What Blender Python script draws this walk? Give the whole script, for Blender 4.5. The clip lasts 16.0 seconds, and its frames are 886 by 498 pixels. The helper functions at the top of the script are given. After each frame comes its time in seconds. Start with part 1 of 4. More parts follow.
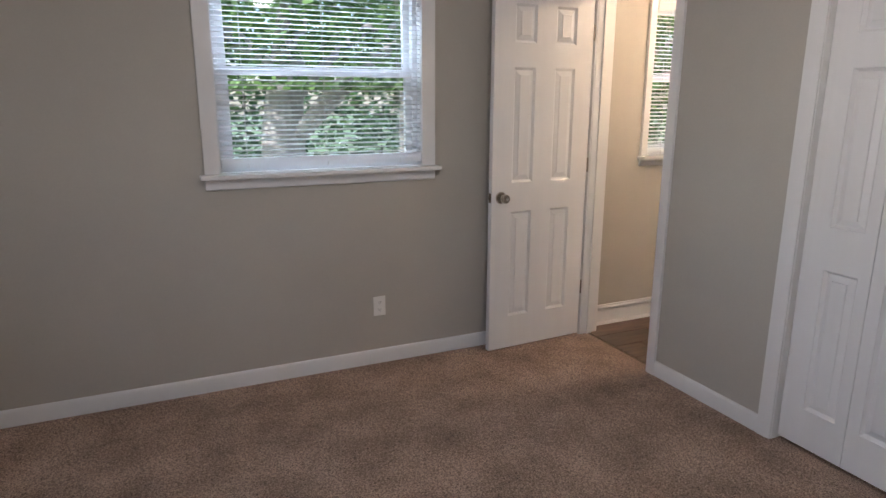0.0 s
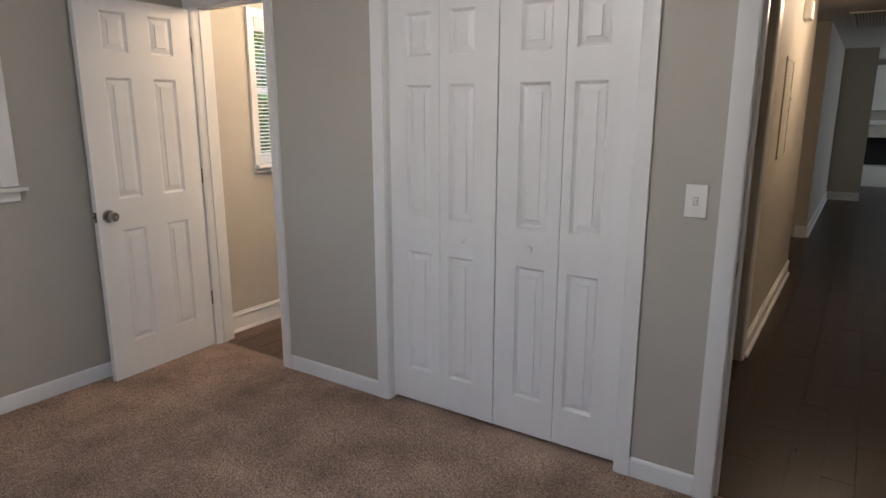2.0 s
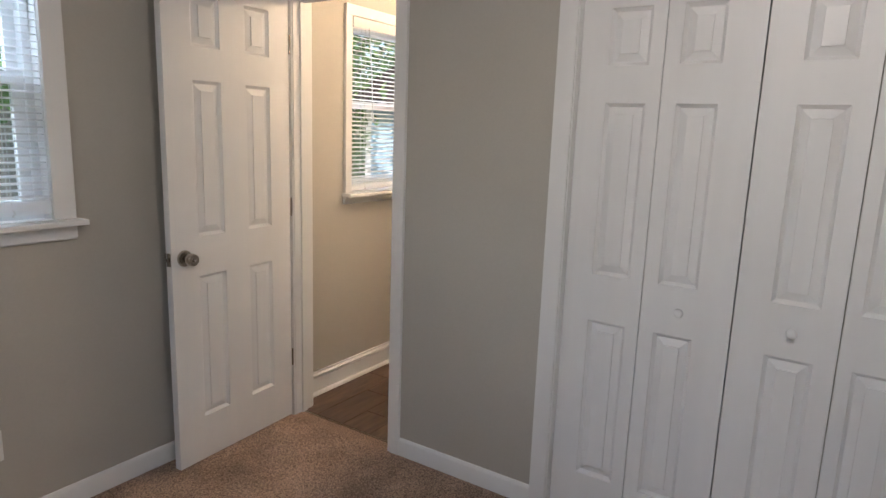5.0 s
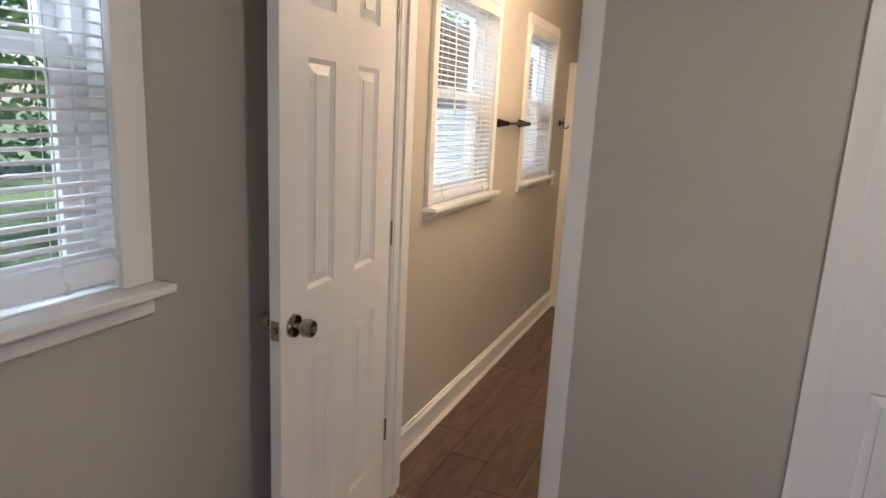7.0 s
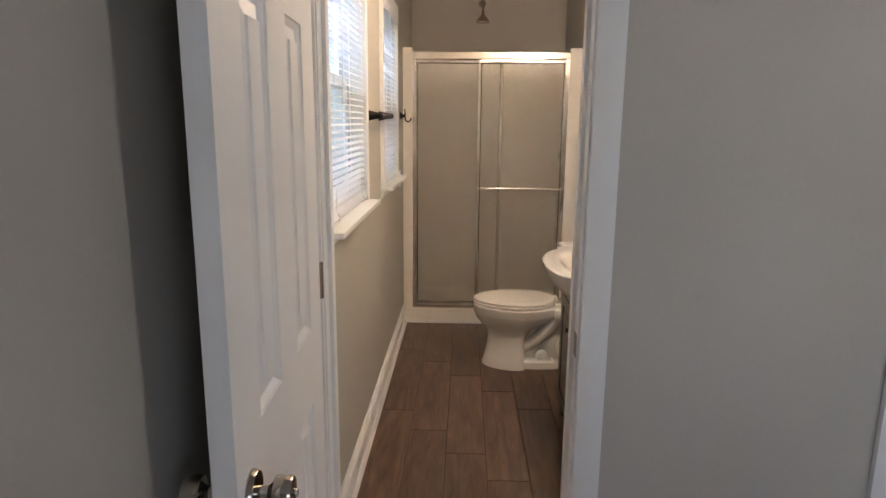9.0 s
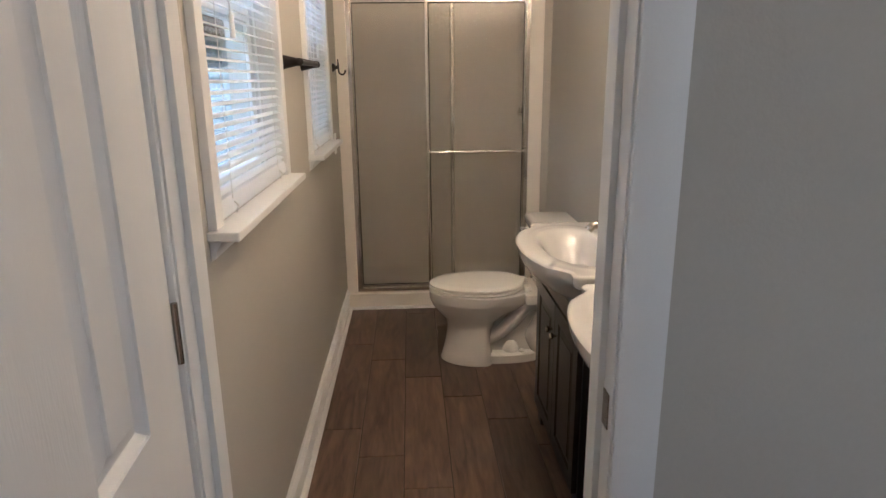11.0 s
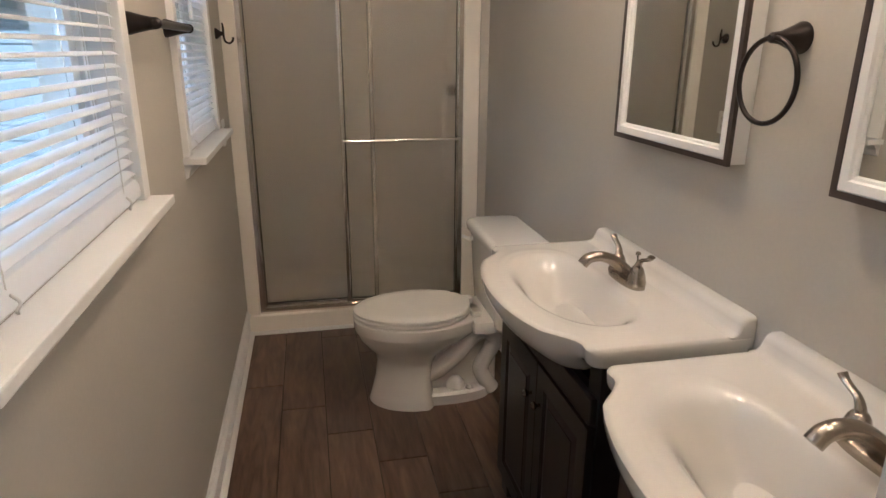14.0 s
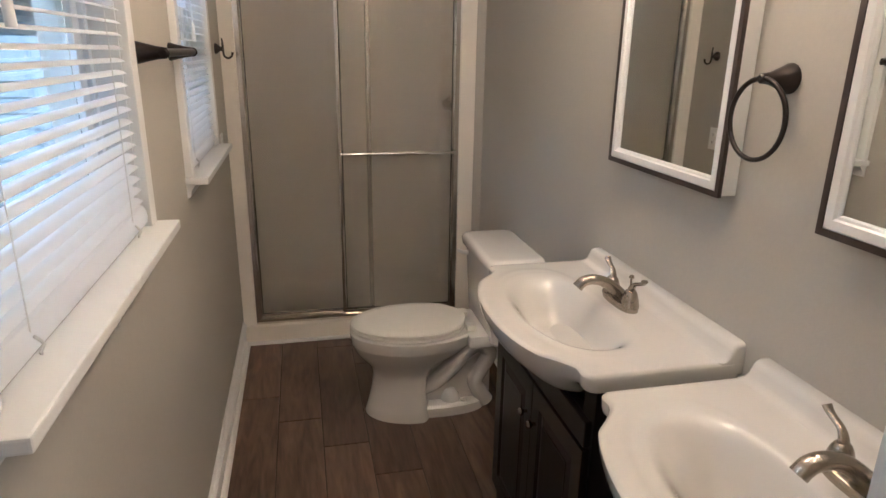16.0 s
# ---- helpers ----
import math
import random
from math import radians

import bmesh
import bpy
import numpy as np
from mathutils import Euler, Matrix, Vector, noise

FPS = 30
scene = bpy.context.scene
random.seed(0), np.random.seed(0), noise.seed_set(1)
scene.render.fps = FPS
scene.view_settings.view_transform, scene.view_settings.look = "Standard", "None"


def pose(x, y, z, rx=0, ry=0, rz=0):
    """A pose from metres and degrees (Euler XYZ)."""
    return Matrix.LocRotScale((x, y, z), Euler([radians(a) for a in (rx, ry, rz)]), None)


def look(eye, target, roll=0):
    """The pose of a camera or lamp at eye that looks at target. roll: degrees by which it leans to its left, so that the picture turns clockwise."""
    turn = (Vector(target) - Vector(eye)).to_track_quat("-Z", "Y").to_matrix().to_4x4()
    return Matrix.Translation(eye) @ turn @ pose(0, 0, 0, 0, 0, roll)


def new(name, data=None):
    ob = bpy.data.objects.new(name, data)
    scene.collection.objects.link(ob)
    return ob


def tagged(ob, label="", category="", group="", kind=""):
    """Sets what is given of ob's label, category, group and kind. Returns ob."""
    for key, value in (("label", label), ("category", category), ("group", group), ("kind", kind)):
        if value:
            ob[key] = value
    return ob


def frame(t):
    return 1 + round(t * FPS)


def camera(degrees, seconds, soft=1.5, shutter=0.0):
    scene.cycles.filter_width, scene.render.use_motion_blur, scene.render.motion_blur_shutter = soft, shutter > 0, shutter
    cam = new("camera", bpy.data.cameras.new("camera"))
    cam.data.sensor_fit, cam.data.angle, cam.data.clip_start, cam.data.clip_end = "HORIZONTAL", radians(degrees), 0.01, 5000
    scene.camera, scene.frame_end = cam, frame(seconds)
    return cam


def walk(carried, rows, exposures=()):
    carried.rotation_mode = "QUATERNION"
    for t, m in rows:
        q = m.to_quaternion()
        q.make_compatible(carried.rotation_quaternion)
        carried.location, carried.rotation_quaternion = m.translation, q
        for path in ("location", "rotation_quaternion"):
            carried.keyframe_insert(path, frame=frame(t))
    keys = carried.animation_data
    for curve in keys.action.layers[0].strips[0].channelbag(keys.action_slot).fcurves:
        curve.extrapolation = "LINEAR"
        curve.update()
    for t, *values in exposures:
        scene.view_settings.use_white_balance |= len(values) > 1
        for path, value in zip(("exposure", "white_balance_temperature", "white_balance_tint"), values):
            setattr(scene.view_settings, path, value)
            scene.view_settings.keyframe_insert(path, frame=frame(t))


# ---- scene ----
cam = camera(70.3, 16.0)
PATH = [
    (0, (0.123, 0.102, 1.524), (0.924, 1.874, 1.057), 0.15),
    (0.5, (0.074, 0.007, 1.480), (1.229, 1.572, 1.014), -0.4),
    (1, (0.089, -0.100, 1.509), (1.446, 1.289, 1.032), -0.5),
    (1.5, (0.117, -0.131, 1.523), (1.641, 1.07, 1.039), -0.4),
    (2, (0.122, -0.118, 1.53), (1.746, 0.965, 1.095), 0.0),
    (2.5, (0.111, -0.074, 1.529), (1.766, 0.977, 1.134), 0.6),
    (3, (0.105, -0.022, 1.529), (1.763, 1.029, 1.147), 0.8),
    (3.5, (0.165, 0.088, 1.508), (1.821, 1.145, 1.135), 0.8),
    (4, (0.34, 0.331, 1.495), (1.993, 1.396, 1.131), 1.2),
    (4.5, (0.382, 0.608, 1.496), (2.033, 1.674, 1.125), 1.3),
    (5, (0.358, 0.956, 1.525), (2.003, 2.032, 1.154), 2.0),
    (5.2, (0.358, 1.092, 1.522), (2.007, 2.161, 1.149), 2.3),
    (7.3, (0.612, 2.395, 1.568), (2.445, 3.084, 1.161), 2.0),
    (7.5, (0.669, 2.482, 1.526), (2.524, 3.12, 1.138), 1.2),
    (8, (0.826, 2.67, 1.515), (2.72, 3.18, 1.123), 1.1),
    (8.5, (0.936, 2.851, 1.522), (2.871, 3.174, 1.128), 0.7),
    (9, (1.093, 2.972, 1.505), (3.051, 3.037, 1.103), 0.5),
    (9.5, (1.286, 3.008, 1.481), (3.241, 2.998, 1.061), -0.1),
    (9.7, (1.341, 3.006, 1.473), (3.293, 2.989, 1.041), -0.2),
    (11.8, (1.963, 2.979, 1.445), (3.877, 2.827, 0.884), -0.7),
    (12, (2.015, 2.995, 1.433), (3.927, 2.828, 0.871), -0.5),
    (12.5, (2.125, 3.02, 1.453), (4.032, 2.849, 0.877), 0.2),
    (13, (2.211, 3.06, 1.472), (4.114, 2.881, 0.883), 0.3),
    (13.5, (2.326, 3.052, 1.474), (4.215, 2.782, 0.876), 0.4),
    (14, (2.425, 3.04, 1.471), (4.289, 2.646, 0.865), 0.3),
    (14.5, (2.451, 3.048, 1.483), (4.305, 2.612, 0.871), 0.4),
    (15, (2.436, 3.063, 1.518), (4.285, 2.617, 0.899), 0.7),
    (15.5, (2.421, 3.065, 1.535), (4.272, 2.618, 0.924), 1.0),
    (16, (2.409, 3.064, 1.536), (4.27, 2.643, 0.935), 0.9),
]
walk(cam, [(t, look(eye, target, roll)) for t, eye, target, roll in PATH],
     exposures=[(0.0, 1.12, 6000, 15), (0.6, 0.98, 6000, 14), (2.5, 1.13, 5900, 12), (5.0, 1.05, 6100, 12), (7.5, 1.05, 6300, 15), (9.0, 1.0, 5700, 12), (12.0, 0.68, 5500, 11), (14.0, 0.64, 5400, 11), (16.0, 0.68, 5300, 11)])

# ---- world, sun, lamps ----
SUN_EL, SUN_ROT = radians(50), radians(268)
world = bpy.data.worlds.new("world")
scene.world = world
world.use_nodes = True
wn = world.node_tree.nodes
sky = wn.new("ShaderNodeTexSky")
sky.sky_type, sky.sun_disc, sky.sun_elevation, sky.sun_rotation = "NISHITA", False, SUN_EL, SUN_ROT
world.node_tree.links.new(sky.outputs[0], wn["Background"].inputs[0])
wn["Background"].inputs[1].default_value = 0.15
sun = new("sun", bpy.data.lights.new("sun", "SUN"))
sun.data.energy, sun.data.angle, sun.data.color = 5.0, radians(0.5), (1, 0.98, 0.95)
sun.matrix_basis = look((math.sin(SUN_ROT) * math.cos(SUN_EL) * 9, math.cos(SUN_ROT) * math.cos(SUN_EL) * 9, math.sin(SUN_EL) * 9), (0, 0, 0))


def area(name, place, target, power, size, color=(1, 1, 1), sy=None):
    ob = new(name, bpy.data.lights.new(name, "AREA"))
    ob.data.energy, ob.data.size, ob.data.color = power, size, color
    ob.data.shape, ob.data.size_y = "RECTANGLE", sy or size
    ob.matrix_basis = look(place, target)
    return ob


def bulb(name, place, power, color, radius=0.05):
    ob = new(name, bpy.data.lights.new(name, "POINT"))
    ob.data.energy, ob.data.color, ob.data.shadow_soft_size = power, color, radius
    ob.location = place
    return ob


# rooms: x to the east, y to the north
CEIL = 2.5
XE, XE2 = 2.58, 2.70          # wall between bedroom and bathroom, closet and hall
YN, YN2 = 3.42, 3.57          # outer north wall
YS = 2.12                     # bathroom south wall
XW, YB = -1.25, -0.95         # bedroom west and south
BD0, BD1, DH = 2.683, 3.315, 2.12   # bathroom doorway
CL0, CL1 = 0.630, 1.866         # closet doorway
HD0, HD1 = -0.55, 0.233       # hall doorway
XS, XSE = 5.65, 6.50          # shower front and back
HN, HS = 0.38, -0.75          # hall north and south wall
HX = 12.85                    # hall end
WINS = {"bed": (0.405, 1.487), "bath1": (3.105, 3.878), "bath2": (4.50, 5.155)}
WZ0, WZ1 = 1.15, 2.13

WARM = (1.0, 0.72, 0.46)
bulb("bedroom_lamp", (1.05, 1.15, 2.36), 14, (1.0, 0.89, 0.80), 0.10)
for k, x in enumerate((3.06, 3.88)):
    for d in (-0.18, 0.0, 0.18):
        bulb("vanity_bulb", (x + d, YS + 0.13, 2.17), 2.1, WARM, 0.035)
# Unseen fill without a fixture, added to lift the bathroom walls.
bulb("bath_fill_lamp", (3.75, 2.62, 2.36), 17, WARM, 0.09)
bulb("hall_bulb", (5.6, -0.2, 2.3), 15, WARM, 0.07)
# Unseen area lamps added under the eave, boosting bluish sky light on the blinds.
for k, (x, w, power) in enumerate(((0.94, 1.0, 22), (3.5, 0.75, 12), (4.83, 0.62, 10))):
    area("window_skylight", (x, YN2 + 0.36, 2.40), (x, YN, 1.5), power, w, (0.70, 0.85, 1.0), 0.3)
# Added daylight from an unseen, assumed west window, to light the closet wall.
area("window_light_west", (XW - 0.2, 1.2, 1.6), (2, 1.2, 1.0), 5, 1.4, (0.86, 0.93, 1.0), 1.1)
# Unseen lamp added to brighten the far end; its wall has no window.
area("living_fill_light", (14.0, -4.3, 1.6), (14, 0, 1.2), 24, 1.8, (0.94, 0.97, 0.96), 1.3)

# ---- materials ----


def mat(name, color, rough=0.5, metal=0.0, vary=0.0, scale=6.0, bump=0.0, bscale=60.0, fine=0.0, fscale=300.0, coat=0.0, spec=None, obj=0.0, stretch=None):
    """A surface with a base colour varied at two scales and a fine relief."""
    m = bpy.data.materials.new(name)
    m.use_nodes = True
    nt = m.node_tree
    b = nt.nodes["Principled BSDF"]
    b.inputs["Roughness"].default_value, b.inputs["Metallic"].default_value = rough, metal
    b.inputs["Coat Weight"].default_value = coat
    b.inputs["Coat Roughness"].default_value = 0.08
    if spec is not None:
        b.inputs["Specular IOR Level"].default_value = spec
    tc = nt.nodes.new("ShaderNodeTexCoord")
    src = tc.outputs["Object"]
    if stretch:
        mp = nt.nodes.new("ShaderNodeMapping")
        mp.inputs["Scale"].default_value = stretch
        nt.links.new(src, mp.inputs[0])
        src = mp.outputs[0]
    if vary or fine or obj:
        n1 = nt.nodes.new("ShaderNodeTexNoise")
        n1.inputs["Scale"].default_value, n1.inputs["Detail"].default_value = scale, 5
        n2 = nt.nodes.new("ShaderNodeTexNoise")
        n2.inputs["Scale"].default_value, n2.inputs["Detail"].default_value = fscale, 3
        nt.links.new(src, n1.inputs["Vector"])
        nt.links.new(src, n2.inputs["Vector"])
        v = None
        for socket, amount in ((n1.outputs["Fac"], vary), (n2.outputs["Fac"], fine)):
            r = nt.nodes.new("ShaderNodeMapRange")
            r.inputs["From Min"].default_value, r.inputs["From Max"].default_value = 0.3, 0.7
            r.inputs["To Min"].default_value, r.inputs["To Max"].default_value = 1 - amount, 1 + amount
            nt.links.new(socket, r.inputs["Value"])
            if v is None:
                v = r.outputs[0]
            else:
                q = nt.nodes.new("ShaderNodeMath")
                q.operation = "MULTIPLY"
                nt.links.new(v, q.inputs[0])
                nt.links.new(r.outputs[0], q.inputs[1])
                v = q.outputs[0]
        if obj:
            oi = nt.nodes.new("ShaderNodeObjectInfo")
            r = nt.nodes.new("ShaderNodeMapRange")
            r.inputs["To Min"].default_value, r.inputs["To Max"].default_value = 1 - obj, 1 + obj
            nt.links.new(oi.outputs["Random"], r.inputs["Value"])
            q = nt.nodes.new("ShaderNodeMath")
            q.operation = "MULTIPLY"
            nt.links.new(v, q.inputs[0])
            nt.links.new(r.outputs[0], q.inputs[1])
            v = q.outputs[0]
        mx = nt.nodes.new("ShaderNodeVectorMath")
        mx.operation = "SCALE"
        mx.inputs[0].default_value = color
        nt.links.new(v, mx.inputs["Scale"])
        nt.links.new(mx.outputs[0], b.inputs["Base Color"])
    else:
        b.inputs["Base Color"].default_value = (*color, 1)
    if bump:
        n3 = nt.nodes.new("ShaderNodeTexNoise")
        n3.inputs["Scale"].default_value, n3.inputs["Detail"].default_value = bscale, 4
        nt.links.new(src, n3.inputs["Vector"])
        bp = nt.nodes.new("ShaderNodeBump")
        bp.inputs["Strength"].default_value, bp.inputs["Distance"].default_value = bump, 0.002
        nt.links.new(n3.outputs["Fac"], bp.inputs["Height"])
        nt.links.new(bp.outputs[0], b.inputs["Normal"])
    return m


def wood(name, dark, light, rough, obj=0.12, grain=(1.2, 14, 14), coat=0.0):
    """Wood with grain along x, different on each board."""
    m = bpy.data.materials.new(name)
    m.use_nodes = True
    nt = m.node_tree
    b = nt.nodes["Principled BSDF"]
    b.inputs["Coat Weight"].default_value = coat
    tc, oi = nt.nodes.new("ShaderNodeTexCoord"), nt.nodes.new("ShaderNodeObjectInfo")
    off = nt.nodes.new("ShaderNodeVectorMath")
    off.operation = "SCALE"
    off.inputs[0].default_value = (37, 11, 5)
    nt.links.new(oi.outputs["Random"], off.inputs["Scale"])
    add = nt.nodes.new("ShaderNodeVectorMath")
    nt.links.new(tc.outputs["Object"], add.inputs[0])
    nt.links.new(off.outputs[0], add.inputs[1])
    mp = nt.nodes.new("ShaderNodeMapping")
    mp.inputs["Scale"].default_value = grain
    nt.links.new(add.outputs[0], mp.inputs[0])
    n1, n2 = nt.nodes.new("ShaderNodeTexNoise"), nt.nodes.new("ShaderNodeTexNoise")
    for n, s, d, di in ((n1, 2.0, 6, 1.6), (n2, 9.0, 4, 0.4)):
        n.inputs["Scale"].default_value, n.inputs["Detail"].default_value, n.inputs["Distortion"].default_value = s, d, di
        nt.links.new(mp.outputs[0], n.inputs["Vector"])
    ramp = nt.nodes.new("ShaderNodeValToRGB")
    ramp.color_ramp.elements[0].position, ramp.color_ramp.elements[1].position = 0.32, 0.68
    ramp.color_ramp.elements[0].color, ramp.color_ramp.elements[1].color = (*dark, 1), (*light, 1)
    mid = nt.nodes.new("ShaderNodeMath")
    mid.operation = "MULTIPLY_ADD"
    mid.inputs[1].default_value = 0.35
    nt.links.new(n2.outputs["Fac"], mid.inputs[0])
    h = nt.nodes.new("ShaderNodeMath")
    h.operation = "MULTIPLY"
    h.inputs[1].default_value = 0.65
    nt.links.new(n1.outputs["Fac"], h.inputs[0])
    nt.links.new(h.outputs[0], mid.inputs[2])
    nt.links.new(mid.outputs[0], ramp.inputs[0])
    r = nt.nodes.new("ShaderNodeMapRange")
    r.inputs["To Min"].default_value, r.inputs["To Max"].default_value = 1 - obj, 1 + obj
    nt.links.new(oi.outputs["Random"], r.inputs["Value"])
    mx = nt.nodes.new("ShaderNodeVectorMath")
    mx.operation = "SCALE"
    nt.links.new(ramp.outputs[0], mx.inputs[0])
    nt.links.new(r.outputs[0], mx.inputs["Scale"])
    nt.links.new(mx.outputs[0], b.inputs["Base Color"])
    rr = nt.nodes.new("ShaderNodeMapRange")
    rr.inputs["To Min"].default_value, rr.inputs["To Max"].default_value = rough - 0.08, rough + 0.12
    nt.links.new(n2.outputs["Fac"], rr.inputs["Value"])
    nt.links.new(rr.outputs[0], b.inputs["Roughness"])
    bp = nt.nodes.new("ShaderNodeBump")
    bp.inputs["Strength"].default_value, bp.inputs["Distance"].default_value = 0.25, 0.001
    nt.links.new(n2.outputs["Fac"], bp.inputs["Height"])
    nt.links.new(bp.outputs[0], b.inputs["Normal"])
    return m


def glass(name, rough=0.0, color=(1, 1, 1), bump=0.0, bscale=90):
    m = mat(name, color, rough, bump=bump, bscale=bscale)
    b = m.node_tree.nodes["Principled BSDF"]
    b.inputs["Transmission Weight"].default_value = 1.0
    b.inputs["IOR"].default_value = 1.45
    return m


PAINT = mat("greige wall paint", (0.458, 0.433, 0.382), 0.62, vary=0.035, scale=1.6, fine=0.015, fscale=90, bump=0.22, bscale=180)
CEILP = mat("ceiling paint", (0.72, 0.71, 0.68), 0.8, vary=0.02, bump=0.3, bscale=120)
TRIM = mat("white satin trim paint", (0.76, 0.76, 0.75), 0.34, vary=0.025, scale=3, fine=0.01, bump=0.06, bscale=70)
DOORP = mat("white door paint", (0.77, 0.77, 0.765), 0.38, vary=0.02, scale=2.5, bump=0.25, bscale=60, stretch=(6, 6, 0.6))
VINYL = mat("white vinyl", (0.82, 0.84, 0.85), 0.3, vary=0.02, scale=5)
SLATM = mat("white blind slat", (0.86, 0.86, 0.86), 0.42, vary=0.03, scale=8)
nt = SLATM.node_tree
tl, ms = nt.nodes.new("ShaderNodeBsdfTranslucent"), nt.nodes.new("ShaderNodeMixShader")
tl.inputs[0].default_value = (0.86, 0.88, 0.90, 1)
ms.inputs[0].default_value = 0.35
nt.links.new(nt.nodes["Principled BSDF"].outputs[0], ms.inputs[1])
nt.links.new(tl.outputs[0], ms.inputs[2])
nt.links.new(ms.outputs[0], nt.nodes["Material Output"].inputs[0])
PLATE = mat("white plastic plate", (0.80, 0.80, 0.77), 0.3, vary=0.01)
CARPET = mat("tan carpet pile", (0.298, 0.217, 0.167), 0.95, vary=0.30, scale=3.4, fine=0.62, fscale=150, bump=1.0, bscale=200, spec=0.1)
NICKEL = mat("brushed nickel", (0.38, 0.335, 0.285), 0.26, 1.0, vary=0.06, scale=30, bump=0.05, bscale=300)
KNOBM = mat("satin nickel", (0.44, 0.40, 0.35), 0.11, 1.0, vary=0.06, scale=30)
CHROME = mat("polished chrome", (0.74, 0.72, 0.69), 0.10, 1.0, vary=0.05, scale=12)
ALUM = mat("satin aluminium", (0.72, 0.68, 0.63), 0.13, 1.0, vary=0.08, scale=20, stretch=(1, 1, 0.1))
BRONZE = mat("oil rubbed bronze", (0.028, 0.022, 0.02), 0.33, 0.7, vary=0.35, scale=25)
CERAMIC = mat("white vitreous china", (0.82, 0.80, 0.76), 0.12, vary=0.015, scale=4, coat=0.6)
MARBLE = mat("glossy cultured marble", (0.615, 0.595, 0.56), 0.12, vary=0.015, scale=3, coat=0.5)
SEATM = mat("white seat plastic", (0.80, 0.78, 0.73), 0.25, vary=0.01)
ESPRESSO = mat("espresso cabinet lacquer", (0.022, 0.016, 0.014), 0.3, vary=0.3, scale=5, bump=0.15, bscale=40, stretch=(8, 8, 0.8))
FRAMEDK = mat("dark bronze frame edge", (0.05, 0.035, 0.03), 0.4, vary=0.2, scale=20)
MIRROR = mat("mirror silver", (0.88, 0.9, 0.89), 0.015, 1.0)
PANEG = glass("window glass")
OBSC = glass("pebbled shower glass", 0.03, (0.98, 0.945, 0.865), bump=0.5, bscale=110)
OBSC.node_tree.nodes["Principled BSDF"].inputs["Transmission Weight"].default_value = 0.80
SURR = mat("white shower surround", (0.84, 0.80, 0.725), 0.3, vary=0.02, scale=3)
BLACK = mat("black firebox", (0.01, 0.01, 0.01), 0.8, vary=0.3)
# grey that stands for the shade in narrow gaps
GAPG = mat("grey gap shade", (0.40, 0.39, 0.37), 0.8)
DARKGAP = mat("dark slot", (0.02, 0.02, 0.02), 0.8, vary=0.2)
TILE = wood("wood look floor tile", (0.046, 0.027, 0.019), (0.168, 0.106, 0.076), 0.36, 0.30, grain=(1.0, 7, 7))
GROUT = mat("dark grout", (0.05, 0.037, 0.03), 0.9, vary=0.15, scale=20, fine=0.1)
HALLW = wood("espresso hall floor", (0.029, 0.020, 0.017), (0.044, 0.031, 0.026), 0.30, 0.10)
HALLW.node_tree.nodes["Principled BSDF"].inputs["Specular IOR Level"].default_value = 0.25
STONE = mat("veined fireplace marble", (0.62, 0.60, 0.56), 0.25, vary=0.35, scale=3)
CORD = mat("blind cord", (0.75, 0.74, 0.72), 0.7, vary=0.05)
GRASS = mat("lawn", (0.10, 0.16, 0.075), 0.95, vary=0.35, scale=0.6, fine=0.3, fscale=20)
BARK = mat("pale tree bark", (0.36, 0.33, 0.29), 0.9, vary=0.3, scale=6, bump=1, bscale=20, stretch=(4, 4, 0.6))
SIDING = mat("pale blue siding", (0.30, 0.42, 0.50), 0.6, vary=0.06, scale=2)
LAMPG = mat("frosted lamp glass", (0.9, 0.85, 0.75), 0.4)


def leafmat(name, a, b2):
    m = bpy.data.materials.new(name)
    m.use_nodes = True
    nt = m.node_tree
    p = nt.nodes["Principled BSDF"]
    p.inputs["Roughness"].default_value = 0.55
    p.inputs["Specular IOR Level"].default_value = 0.3
    g = nt.nodes.new("ShaderNodeNewGeometry")
    r = nt.nodes.new("ShaderNodeValToRGB")
    r.color_ramp.elements[0].color, r.color_ramp.elements[1].color = (*a, 1), (*b2, 1)
    nt.links.new(g.outputs["Random Per Island"], r.inputs[0])
    nt.links.new(r.outputs[0], p.inputs["Base Color"])
    tl = nt.nodes.new("ShaderNodeBsdfTranslucent")
    nt.links.new(r.outputs[0], tl.inputs[0])
    ms = nt.nodes.new("ShaderNodeMixShader")
    ms.inputs[0].default_value = 0.5
    nt.links.new(p.outputs[0], ms.inputs[1])
    nt.links.new(tl.outputs[0], ms.inputs[2])
    nt.links.new(ms.outputs[0], nt.nodes["Material Output"].inputs[0])
    return m


LEAF = leafmat("tree leaves", (0.06, 0.13, 0.04), (0.20, 0.34, 0.10))
LEAF2 = leafmat("darker leaves", (0.035, 0.09, 0.04), (0.12, 0.22, 0.10))

# ---- mesh helpers ----


def thing(name, place=(0, 0, 0), rz=0.0, **tags):
    ob = new(name)
    ob.empty_display_size = 0.1
    ob.matrix_basis = pose(*place, 0, 0, rz)
    return tagged(ob, **tags)


def part(name, bm, material, parent=None, label="", smooth=False, bevel=0.0, **tags):
    me = bpy.data.meshes.new(name)
    bmesh.ops.recalc_face_normals(bm, faces=bm.faces)
    if bevel:
        es = [e for e in bm.edges if len(e.link_faces) == 2 and e.calc_face_angle(0) > 0.6]
        bmesh.ops.bevel(bm, geom=es, offset=bevel, segments=2, affect="EDGES", profile=0.6)
    if smooth:
        for f in bm.faces:
            f.smooth = True
    bm.to_mesh(me)
    bm.free()
    if smooth:
        me.set_sharp_from_angle(angle=radians(38))
    me.materials.append(material)
    ob = new(name, me)
    ob.parent = parent
    return tagged(ob, label, **tags)


